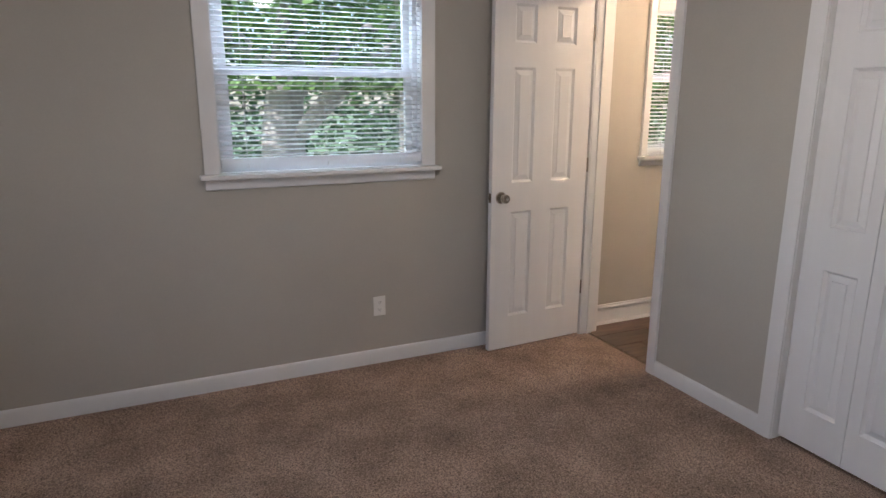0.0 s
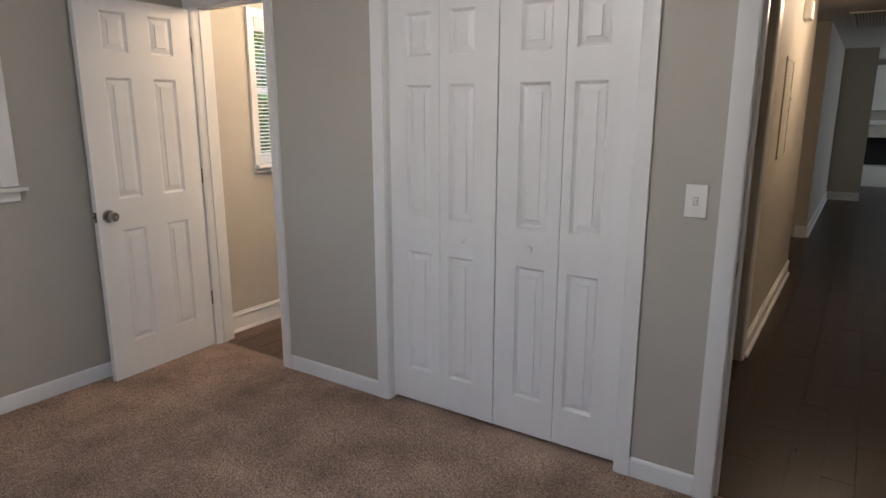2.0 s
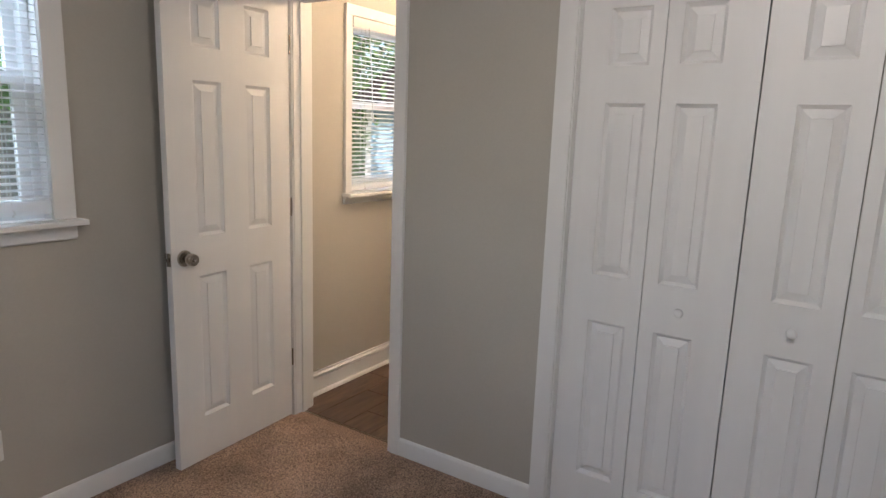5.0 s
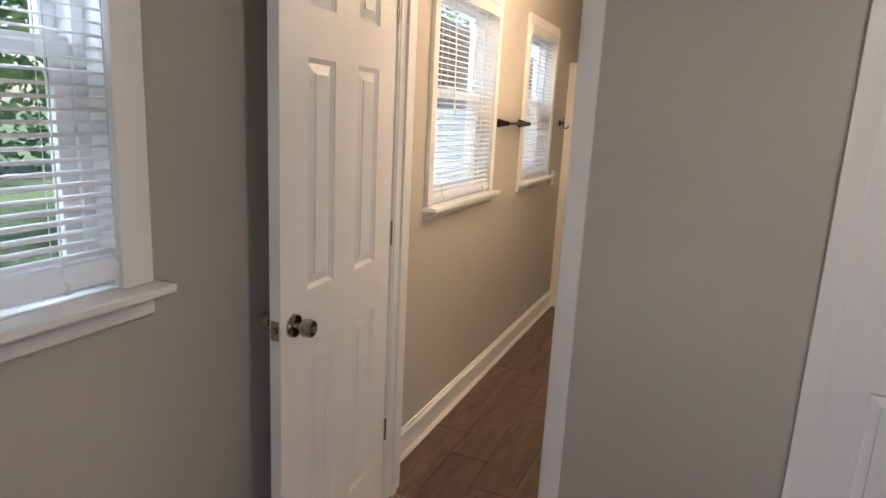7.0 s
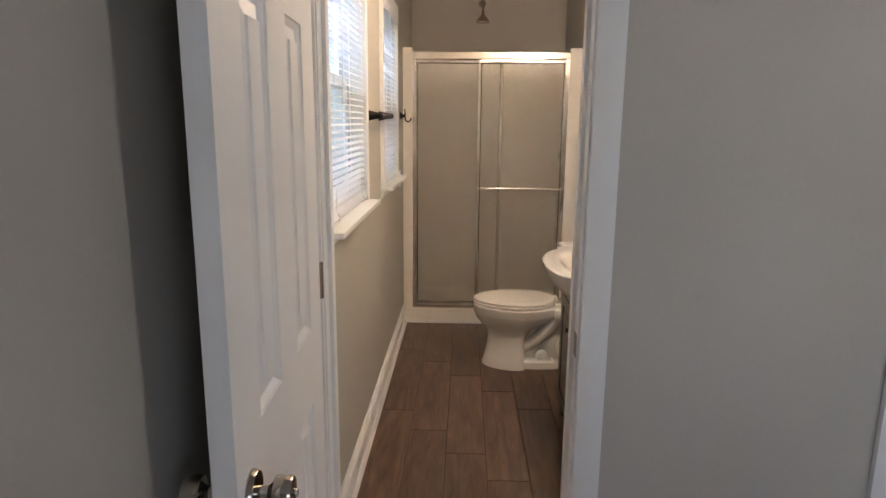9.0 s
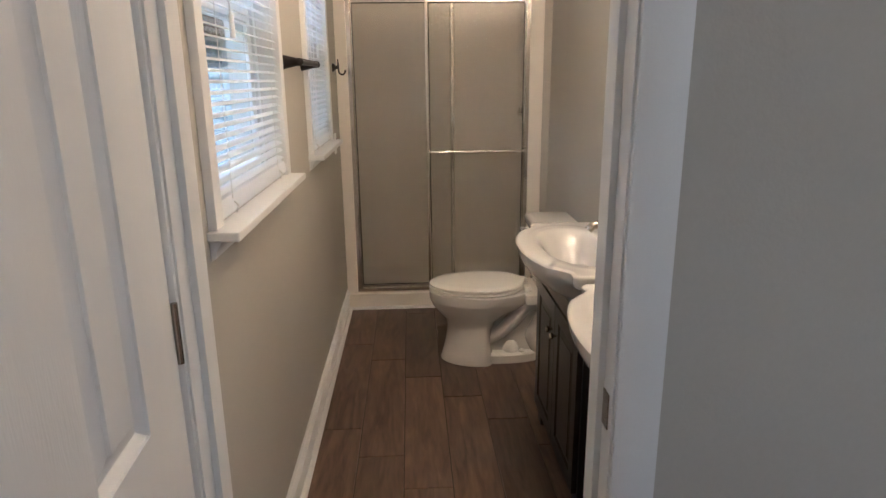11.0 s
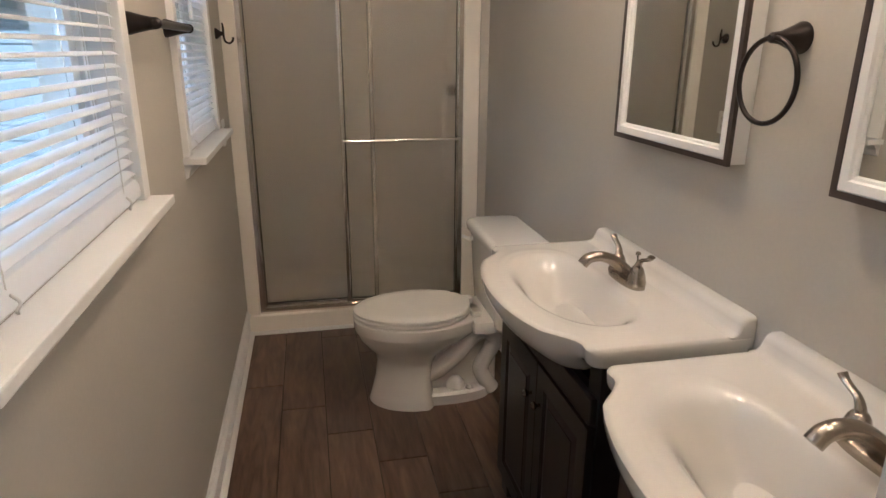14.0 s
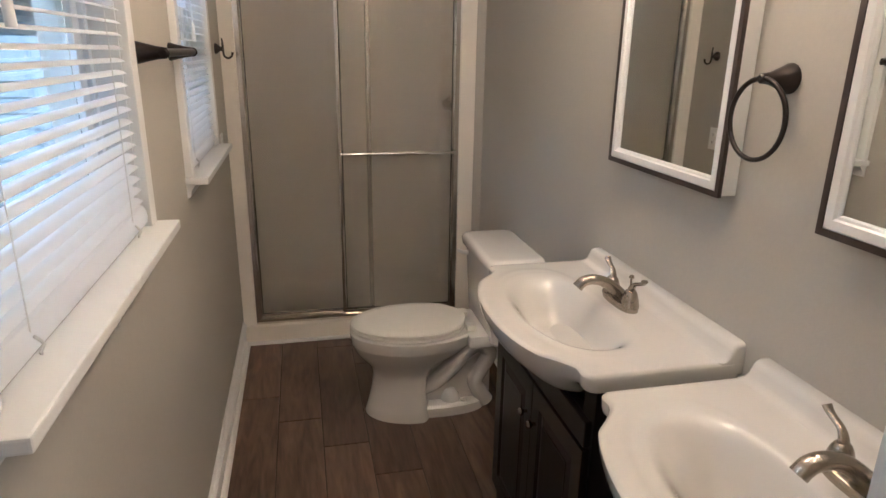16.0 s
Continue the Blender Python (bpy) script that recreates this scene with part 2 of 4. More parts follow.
def box(bm, x0, x1, y0, y1, z0, z1):
    vs = [bm.verts.new((x, y, z)) for x in (x0, x1) for y in (y0, y1) for z in (z0, z1)]
    for f in ((0, 1, 3, 2), (4, 6, 7, 5), (0, 4, 5, 1), (2, 3, 7, 6), (0, 2, 6, 4), (1, 5, 7, 3)):
        bm.faces.new([vs[i] for i in f])
    return bm


def boxes(*rows):
    bm = bmesh.new()
    for r in rows:
        box(bm, *r)
    return bm


def solid(xs, ys, zs, keep):
    """A closed mesh of the cells of a grid for which keep(middle) holds, without inner faces."""
    bm = bmesh.new()
    at = {}

    def v(i, j, k):
        if (i, j, k) not in at:
            at[i, j, k] = bm.verts.new((xs[i], ys[j], zs[k]))
        return at[i, j, k]
    n = (len(xs) - 1, len(ys) - 1, len(zs) - 1)
    full = {(i, j, k) for i in range(n[0]) for j in range(n[1]) for k in range(n[2])
            if keep((xs[i] + xs[i + 1]) / 2, (ys[j] + ys[j + 1]) / 2, (zs[k] + zs[k + 1]) / 2)}
    for i, j, k in full:
        for d, q in (((-1, 0, 0), ((0, 0, 0), (0, 0, 1), (0, 1, 1), (0, 1, 0))), ((1, 0, 0), ((1, 0, 0), (1, 1, 0), (1, 1, 1), (1, 0, 1))),
                     ((0, -1, 0), ((0, 0, 0), (1, 0, 0), (1, 0, 1), (0, 0, 1))), ((0, 1, 0), ((0, 1, 0), (0, 1, 1), (1, 1, 1), (1, 1, 0))),
                     ((0, 0, -1), ((0, 0, 0), (0, 1, 0), (1, 1, 0), (1, 0, 0))), ((0, 0, 1), ((0, 0, 1), (1, 0, 1), (1, 1, 1), (0, 1, 1)))):
            if (i + d[0], j + d[1], k + d[2]) not in full:
                bm.faces.new([v(i + a, j + b, k + c) for a, b, c in q])
    return bm


def extrude(bm, profile, p0, p1, out, up=(0, 0, 1)):
    """A bar from p0 to p1 with a profile of (out, up) pairs."""
    p0, p1, out, up = Vector(p0), Vector(p1), Vector(out), Vector(up)
    a = [bm.verts.new(p0 + out * u + up * w) for u, w in profile]
    b = [bm.verts.new(p1 + out * u + up * w) for u, w in profile]
    n = len(a)
    for i in range(n):
        bm.faces.new((a[i], a[(i + 1) % n], b[(i + 1) % n], b[i]))
    bm.faces.new(a)
    bm.faces.new(b[::-1])
    return bm


def sweep(bm, pts, radii, n=12, flat=1.0, side=None, cap=True):
    """A tube along points with a radius at each; flat squeezes it along its second axis."""
    pts = [Vector(p) for p in pts]
    if not hasattr(radii, "__len__"):
        radii = [radii] * len(pts)
    rings, ref = [], Vector(side) if side else None
    for i, p in enumerate(pts):
        t = (pts[min(i + 1, len(pts) - 1)] - pts[max(i - 1, 0)]).normalized()
        if ref is None:
            ref = Vector((0, 0, 1)) if abs(t.z) < 0.9 else Vector((1, 0, 0))
        a = (ref - t * ref.dot(t)).normalized()
        b = t.cross(a)
        ref = a
        rings.append([bm.verts.new(p + (a * math.cos(q) + b * math.sin(q) * flat) * radii[i]) for q in [2 * math.pi * k / n for k in range(n)]])
    for r, s in zip(rings, rings[1:]):
        for k in range(n):
            bm.faces.new((r[k], r[(k + 1) % n], s[(k + 1) % n], s[k]))
    if cap:
        bm.faces.new(rings[0][::-1])
        bm.faces.new(rings[-1])
    return bm


def smoothline(pts, n=6):
    """Points on a smooth curve through the given ones (tuples of any length)."""
    out = []
    p = [np.array(q, float) for q in pts]
    for i in range(len(p) - 1):
        a, b, c, d = p[max(i - 1, 0)], p[i], p[i + 1], p[min(i + 2, len(p) - 1)]
        for k in range(n):
            t = k / n
            out.append(0.5 * (2 * b + (c - a) * t + (2 * a - 5 * b + 4 * c - d) * t * t + (3 * b - a - 3 * c + d) * t ** 3))
    out.append(p[-1])
    return [tuple(q) for q in out]


def lathe(bm, profile, m=None, n=20):
    """A turned shape: (radius, height) pairs about local z, moved by m."""
    m = m or Matrix()
    rings = []
    for r, h in profile:
        rings.append([bm.verts.new(m @ Vector((r * math.cos(q), r * math.sin(q), h))) for q in [2 * math.pi * k / n for k in range(n)]])
    for r, s in zip(rings, rings[1:]):
        for k in range(n):
            bm.faces.new((r[k], r[(k + 1) % n], s[(k + 1) % n], s[k]))
    bm.faces.new(rings[0][::-1])
    bm.faces.new(rings[-1])
    return bm


def loft(bm, rings, cap=True):
    """Rings of points, of equal number, joined one to the next."""
    vs = [[bm.verts.new(p) for p in r] for r in rings]
    n = len(vs[0])
    for r, s in zip(vs, vs[1:]):
        for k in range(n):
            bm.faces.new((r[k], r[(k + 1) % n], s[(k + 1) % n], s[k]))
    if cap:
        bm.faces.new(vs[0][::-1])
        bm.faces.new(vs[-1])
    return bm


def toward(place, direction):
    return Matrix.Translation(place) @ Vector(direction).to_track_quat("Z", "Y").to_matrix().to_4x4()


def slab(w, h, t, panels, deep=0.0125, rim=0.012, slope=0.026):
    """A moulded door leaf in x 0..w, y 0 (front) .. t, z 0..h, with raised panels (x0, x1, z0, z1) on both faces."""
    bm = bmesh.new()
    xs = sorted({0, w, *[p[0] for p in panels], *[p[1] for p in panels]})
    zs = sorted({0, h, *[p[2] for p in panels], *[p[3] for p in panels]})
    for y, s in ((0, 1), (t, -1)):
        at = {}

        def v(x, z, d=0.0):
            key = (round(x, 5), round(z, 5), d)
            if key not in at:
                at[key] = bm.verts.new((x, y + s * d, z))
            return at[key]
        for x0, x1 in zip(xs, xs[1:]):
            for z0, z1 in zip(zs, zs[1:]):
                c = ((x0 + x1) / 2, (z0 + z1) / 2)
                if not any(p[0] < c[0] < p[1] and p[2] < c[1] < p[3] for p in panels):
                    bm.faces.new((v(x0, z0), v(x1, z0), v(x1, z1), v(x0, z1)))
        for p in panels:
            px = [x for x in xs if p[0] <= x <= p[1]]
            pz = [z for z in zs if p[2] <= z <= p[3]]
            edge = [(x, p[2]) for x in px] + [(p[1], z) for z in pz[1:]] + [(x, p[3]) for x in px[::-1][1:]] + [(p[0], z) for z in pz[::-1][1:-1]]
            last = None
            for inset, d in ((0, 0.0), (0.0012, deep * 0.30), (rim, deep), (rim + 0.0015, deep), (rim + 0.0015 + slope, deep * 0.38), (rim + 0.0028 + slope, deep * 0.04)):
                ring = [v(min(max(x, p[0] + inset), p[1] - inset), min(max(z, p[2] + inset), p[3] - inset), d) if inset == 0 else
                        bm.verts.new((min(max(x, p[0] + inset), p[1] - inset), y + s * d, min(max(z, p[2] + inset), p[3] - inset))) for x, z in edge]
                if last:
                    for k in range(len(ring)):
                        bm.faces.new((last[k], last[(k + 1) % len(ring)], ring[(k + 1) % len(ring)], ring[k]))
                last = ring
            bm.faces.new(last)
    c = [bm.verts.new((x, y, z)) for x, z in ((0, 0), (w, 0), (w, h), (0, h)) for y in (0, t)]
    for i in range(4):
        a, b = 2 * i, (2 * i + 2) % 8
        bm.faces.new((c[a], c[a + 1], c[b + 1], c[b]))
    return bm


# ---- structure ----

def wall(name, xs, ys, zs, holes, label, material=PAINT):
    keep = lambda x, y, z: not any(a < x < b and c < y < d and e < z < f for a, b, c, d, e, f in holes)
    return part(name, solid(xs, ys, zs, keep), material, None, label, kind="structure")


def cuts(*v):
    return sorted(set(v))


BIG = 99
wall("wall_north", cuts(XW - .12, XSE + .12, *[q for w in WINS.values() for q in w]), [YN, YN2], [0, WZ0, WZ1, CEIL],
     [(a, b, -BIG, BIG, WZ0, WZ1) for a, b in WINS.values()], "greige painted outer wall with three window openings")
wall("wall_east", [XE, XE2], cuts(YB, HD0, HD1, CL0, CL1, BD0, BD1, YN), [0, DH, CEIL],
     [(-BIG, BIG, a, b, -1, DH) for a, b in ((HD0, HD1), (CL0, CL1), (BD0, BD1))], "greige painted bedroom wall with three doorways")
wall("wall_west", [XW - .12, XW], [YB, 0.6, 1.8, YN], [0, 1.0, 2.1, CEIL], [(-BIG, BIG, 0.6, 1.8, 1.0, 2.1)], "greige painted bedroom wall")
wall("wall_south", [XW - .12, XE2], [YB - .12, YB], [0, CEIL], [], "greige painted bedroom wall")
wall("wall_bath_south", [XE2, XSE], [YS - .12, YS], [0, CEIL], [], "greige painted bathroom wall")
wall("wall_shower_return", [XS + .022, XSE], [YS, YS + .044], [.106, CEIL], [], "greige painted wall built out beside the shower")
wall("wall_bath_east", [XSE, XSE + .12], [YS - .12, YN], [0, CEIL], [], "greige painted wall behind the shower")
wall("wall_closet_back", [3.38, 3.5], [0.5, YS - .12], [0, CEIL], [], "plain painted closet wall")
wall("wall_hall_north", cuts(XE2, 3.47, 4.19, 6.75, 8.8, HX), [HN, HN + .12], [0, 2.12, CEIL],
     [(3.47, 4.19, -BIG, BIG, -1, 2.12), (6.75, 8.8, -BIG, BIG, -1, CEIL + 1)], "greige painted hallway wall")
wall("wall_recess", [6.63, 8.92], [1.3, 1.42], [0, CEIL], [], "greige painted wall of a side opening")
wall("wall_recess", [6.63, 6.75], [HN + .12, 1.3], [0, CEIL], [], "greige painted wall of a side opening")
wall("wall_recess", [8.8, 8.92], [HN + .12, 1.3], [0, CEIL], [], "greige painted wall of a side opening")
wall("wall_closed_room", [3.5, 6.63], [YS - .24, YS - .12], [0, CEIL], [], "plain painted wall")
wall("wall_hall_south", [XE2, 9.5], [HS - .12, HS], [0, CEIL], [], "greige painted hallway wall")
wall("wall_hall_end", [HX, HX + .12], [-0.10, HN + .12], [0, CEIL], [], "greige painted wall at the end of the hallway")
wall("wall_living_north", [HX + .12, 16.1], [HN, HN + .12], [0, CEIL], [], "greige painted living room wall")
wall("wall_living_end", [16.0, 16.12], [-4.5, HN], [0, CEIL], [], "greige painted living room wall")
wall("wall_living_south", [9.38, 16.12], [-4.62, -4.5], [0, CEIL], [], "greige painted living room wall")
wall("wall_living_west", [9.38, 9.5], [-4.5, HS - .12], [0, CEIL], [], "greige painted living room wall")
wall("ceiling", [XW - .12, 16.12], [-4.62, YN2], [CEIL, CEIL + .1], [], "flat white painted ceiling", CEILP)
part("roof_eave", boxes((XW - .5, 16.5, YN2, YN2 + .45, 2.42, 2.6)), TRIM, None, "white painted roof eave", kind="structure")
part("floor_bedroom", boxes((XW - .12, XE + .05, YB - .12, YN, -.1, 0.0), (XE + .05, 3.38, 0.5, YS - .12, -.1, 0.0)), CARPET, None, "tan brown cut pile carpet", kind="structure")


def carpet_pile():
    """Short looped pile, uneven and brushed in patches."""
    p = .0075
    nx, ny = int((XE - .016 + .9) / p), int((YN - .016 - .1) / p)
    gx, gy = np.meshgrid(np.arange(nx) * p - .9, np.arange(ny) * p + .1, indexing="ij")
    rs = np.random.RandomState(4)
    h = rs.uniform(0, 1, gx.shape) * .0048 + rs.uniform(0, 1, gx.shape) ** 3 * .003
    gx, gy = gx + rs.uniform(-.0028, .0028, gx.shape), gy + rs.uniform(-.0028, .0028, gx.shape)
    co = np.stack([gx, gy, h + .001], -1).reshape(-1, 3)
    i = np.arange(nx * ny).reshape(nx, ny)
    f = np.stack([i[:-1, :-1], i[1:, :-1], i[1:, 1:], i[:-1, 1:]], -1).reshape(-1, 4)
    me = bpy.data.meshes.new("carpet_pile")
    me.from_pydata(co, [], f)
    me.materials.append(CARPET)
    tagged(new("carpet_pile", me), "short mottled tan carpet pile", "carpet", kind="stuff")


carpet_pile()
part("threshold", boxes((XE + .05, XE + .062, BD0, BD1, -.1, .004)), NICKEL, None, "thin metal edge strip between carpet and tile", kind="structure", bevel=.002)
bath_floor = part("floor_bathroom", boxes((XE + .062, XSE, YS, YN, -.1, -.003), (XE + .062, XE2, BD0, BD1, -.0995, -.0035)), GROUT, None, "dark grout bed under wood-look tile", kind="structure")
hall_floor = part("floor_hall", boxes((XE + .05, 16.0, HS, HN, -.1, -.002), (9.5, 16, -4.5, HS, -.1, -.002), (6.75, 8.8, HN, 1.3, -.1, -.002), (3.47, 4.19, HN, HN + .12, -.1, -.002)), HALLW, None, "dark espresso wood hallway floor", kind="structure")
part("ground", boxes((-60, 70, YN2, 80, -.75, -.55)), GRASS, None, "mown green lawn", kind="structure")
part("patio", boxes((2.2, 9.5, YN2 + .02, 8.2, -.56, -.50)), mat("pale concrete", (0.24, 0.25, 0.26), 0.9, vary=0.12, scale=2, fine=0.08, fscale=60), None, "pale concrete patio", kind="structure")
part("foundation", boxes((XW - .12, 16.12, YN2 - .1, YN2 - .001, -.7, -.101)), GROUT, None, "dark foundation band", kind="structure")

# baseboards
SQ = [(0, 0), (.013, 0), (.013, .070), (.009, .082), (.004, .086), (0, .086)]
TALL = [(0, 0), (.032, 0), (.031, .010), (.026, .018), (.016, .023), (.011, .019), (.012, .103), (.008, .105), (.008, .109), (.019, .112), (.021, .118), (.015, .125), (.009, .128), (.008, .139), (0, .140)]


def base(name, prof, p0, p1, out, label="white painted baseboard"):
    part(name, extrude(bmesh.new(), prof, (*p0, 0), (*p1, 0), (*out, 0)), TRIM, None, label, kind="structure", smooth=True)


base("baseboard", SQ, (XW, YN), (XE, YN), (0, -1))
base("baseboard", SQ, (XE, CL1 + .068), (XE, BD0 - .067), (-1, 0))
base("baseboard", SQ, (XE, HD1 + .072), (XE, CL0 - .068), (-1, 0))
base("baseboard", SQ, (XW, YB), (XW, YN), (1, 0))
T2 = "tall white two-step baseboard with quarter round"
base("baseboard", TALL, (XE2 + .018, YN), (XS, YN), (0, -1), T2)
base("baseboard", TALL, (4.25, YS), (XS, YS), (0, 1), T2)
base("baseboard", TALL, (4.27, HN), (6.75, HN), (0, -1), T2)
base("baseboard", TALL, (8.8, HN), (HX, HN), (0, -1), T2)
base("baseboard", TALL, (8.8, HN + .12), (8.8, HN), (-1, 0), T2)
base("baseboard", TALL, (HX, -.10), (HX, HN), (-1, 0), T2)
base("baseboard", TALL, (9.5, HS), (XE2, HS), (0, 1), T2)
QR = [(0, 0), (.018, 0), (.017, .009), (.012, .016), (0, .019)]
base("shoe_moulding", QR, (XS, YN - .02), (XS, YS), (-1, 0), "white quarter round at the shower curb")

# door casings: profile across the width, 0 at the opening
CP = [(0, 0), (0, .009), (.006, .012), (.012, .012), (.020, .0155), (1, .0165), (1.02, .0165), (1.02, 0)]


def casing(name, x, face, y0, y1, top, w, label="white painted door casing"):
    """Trim round an opening in an x wall; face -1 looks west, 1 east."""
    prof = [(a * w / 1.02 if a >= 1 else a, b) for a, b in CP]
    swap = [(b, a) for a, b in prof]
    d = thing(name, (x, (y0 + y1) / 2, 0), kind="structure", label=label)
    c = (y1 - y0) / 2
    for yy, q in ((-c, -1), (c, 1)):
        part("side_casing", extrude(bmesh.new(), swap, (0, yy, 0), (0, yy, top), (face, 0, 0), (0, q, 0)), TRIM, d, smooth=True)
    part("head_casing", extrude(bmesh.new(), swap, (0, -c - w, top + .0005), (0, c + w, top + .0005), (face, 0, 0), (0, 0, 1)), TRIM, d, smooth=True)


casing("door_casing", XE, -1, BD0, BD1, DH, .066)
casing("door_casing", XE2, 1, BD0, BD1, DH, .062)
casing("closet_casing", XE, -1, CL0, CL1, 2.09, .067, "white painted closet casing")
casing("door_casing", XE, -1, HD0, HD1, DH, .07)
casing("door_casing", XE2, 1, HD0, HD1, DH, .07)


def jamb(name, x0, x1, y0, y1, top, t=.004, stop=None, label="white painted door jamb"):
    rows = [(x0, x1, y0, y0 + t, 0, top), (x0, x1, y1 - t, y1, 0, top), (x0, x1, y0 + t, y1 - t, top - t, top)]
    if stop:
        a, b = stop
        rows += [(a, b, y0 + t, y0 + t + .011, 0, top - t), (a, b, y1 - t - .011, y1 - t, 0, top - t), (a, b, y0 + t + .011, y1 - t - .011, top - t - .011, top - t)]
    part(name, boxes(*rows), TRIM, None, label, kind="structure", bevel=.001)


jamb("door_jamb", XE - .001, XE2 + .001, BD0, BD1, DH, stop=(XE + .04, XE + .072))
jamb("door_jamb", XE - .001, XE2 + .001, HD0, HD1, DH, stop=(XE + .04, XE + .072))
part("closet_jamb", boxes((XE - .001, XE2, CL0, CL0 + .004, 0, DH), (XE - .001, XE2, CL1 - .004, CL1, 0, DH), (XE - .001, XE2, CL0 + .004, CL1 - .004, 2.09, DH)), TRIM, None, "white painted closet jamb", kind="structure", bevel=.001)

# ---- doors ----


def knob_set(parent, x, z, y0, s, plain=False):
    """A round knob on a leaf's face at local (x, y0, z), sticking out by s."""
    m = toward((x, y0, z), (0, s, 0))
    part("knob_rose", lathe(bmesh.new(), [(.0355, 0), (.0355, .004), (.032, .010), (.018, .012)], m, 28), KNOBM, parent, "round satin nickel rose", smooth=True)
    k = part("knob", lathe(bmesh.new(), [(.011, .010), (.011, .026), (.016, .031), (.0255, .036), (.027, .044), (.026, .058), (.0235, .063), (.012, .065), (.011, .0645)], m, 28), KNOBM, parent, "satin nickel door knob", smooth=True)
    if not plain:
        part("lock_button", lathe(bmesh.new(), [(.006, .064), (.006, .069), (.003, .070)], m, 12), CHROME, k, smooth=True)


def hinge(parent, x, y, z):
    part("hinge", lathe(bmesh.new(), [(.0045, -.045), (.0045, .045)], Matrix.Translation((x, y, z)), 10), NICKEL, parent, "satin nickel hinge barrel", smooth=True)


def bathroom_door():
    W, H, T = .688, 2.093, .035
    d = thing("bedroom_bathroom_door", (2.555, 3.318, .012), 183.2, label="white six-panel bathroom door standing open along the wall, nickel knob", category="door")
    cols = ((.125, .270), (.408, .553))
    rows = ((.205, .855), (1.03, 1.68), (1.815, 2.02))
    bm = slab(W, H, T, [(a, b, c, e) for a, b in cols for c, e in rows])
    bmesh.ops.translate(bm, verts=bm.verts, vec=(0, -T, 0))
    part("door_leaf", bm, DOORP, d)
    knob_set(d, W - .062, .945, 0, 1)
    knob_set(d, W - .062, .945, -T, -1, True)
    part("latch_plate", boxes((W, W + .0015, -T / 2 - .0125, -T / 2 + .0125, .945 - .028, .945 + .028)), NICKEL, d, "satin nickel latch plate", bevel=.0005)
    part("latch_bolt", boxes((W, W + .010, -T / 2 - .006, -T / 2 + .006, .945 - .008, .945 + .008)), NICKEL, d, bevel=.003)
    for z in (.32, 1.11, 1.89):
        hinge(d, -.004, .004, z)


bathroom_door()
part("strike_plate", boxes((XE + .012, XE + .040, BD0 + .004, BD0 + .0055, .925, .985)), NICKEL, thing("strike_plate", label="satin nickel strike plate on the white bathroom jamb", category="door hardware"), bevel=.0005)
part("strike_plate", boxes((XE + .005, XE + .030, HD1 - .0055, HD1 - .004, .92, .98)), NICKEL, thing("strike_plate", label="satin nickel strike plate on the white hallway jamb", category="door hardware"), bevel=.0005)


def bifold(y_start, leaves, kx):
    """Two hinged leaves, each (start, width, panel from, panel to), and one knob at kx."""
    d = thing("bifold_door", (XE + .036, y_start, .018), -90, label="white three-panel bifold closet door pair, closed, with round white knob", category="closet door", group="closet doors")
    for x0, w, a, b in leaves:
        bm = slab(w - .003, 2.062, .032, [(a, b, c, e) for c, e in ((.176, .812), (.992, 1.622), (1.752, 1.947))], deep=.0150)
        bmesh.ops.translate(bm, verts=bm.verts, vec=(x0, 0, 0))
        part("leaf", bm, DOORP, d)
    m = toward((kx, 0, .905), (0, -1, 0))
    part("knob", lathe(bmesh.new(), [(.007, 0), (.0075, .010), (.013, .015), (.0165, .021), (.015, .027), (.008, .0295)], m, 24), DOORP, d, "round white wooden knob", smooth=True)


bifold(1.860, ((0, .298, .103, .247), (.298, .308, .052, .186)), .434)
bifold(1.252, ((0, .312, .105, .247), (.312, .306, .042, .180)), .177)
part("closet_track", boxes((XE + .035, XE + .065, CL0 + .005, CL1 - .005, 2.082, 2.09)), ALUM, thing("closet_track", label="metal bifold track under the closet head", category="door hardware"))


def hall_door():
    d = thing("hall_door", (3.478, HN + .04, .008), 0, label="closed white six-panel door in the hallway wall", category="door")
    part("door_leaf", slab(.704, 2.10, .035, [(a, b, c, e) for a, b in ((.135, .28), (.42, .565)) for c, e in ((.205, .855), (1.03, 1.68), (1.815, 2.02))]), DOORP, d)
    knob_set(d, .06, .945, 0, -1)
    bm = bmesh.new()
    prof = [(b, a * .08 if a >= 1 else a) for a, b in CP]
    for xx, s in ((3.47, -1), (4.19, 1)):
        extrude(bm, prof, (xx, HN, 0), (xx, HN, 2.12), (0, -1, 0), (s, 0, 0))
    extrude(bm, prof, (3.39, HN, 2.12), (4.27, HN, 2.12), (0, -1, 0), (0, 0, 1))
    part("hall_door_casing", bm, TRIM, None, "white painted door casing", kind="structure", smooth=True)


hall_door()

# ---- plates ----


def switch(x, y, z, rz, label):
    d = thing("light_switch", (x, y, z), rz, label=label, category="light switch")
    part("plate", boxes((-.039, .039, -.006, 0, -.062, .062)), PLATE, d, bevel=.0025)
    part("toggle_slot", boxes((-.006, .006, -.0075, -.006, -.013, .013)), PLATE, d, bevel=.0005)
    # grey strip painting the shaded gap round the toggle
    part("toggle_gap_shade", boxes((-.0085, .0085, -.0066, -.0059, -.0155, .0155)), GAPG, d)
    bm = boxes((-.0038, .0038, -.018, -.0075, -.004, .006))
    part("toggle", bm, PLATE, d, bevel=.001)
    for s in (-1, 1):
        part("screw", lathe(bmesh.new(), [(.003, .006), (.003, .0072)], toward((0, 0, s * .03), (0, -1, 0)), 10), PLATE, d)


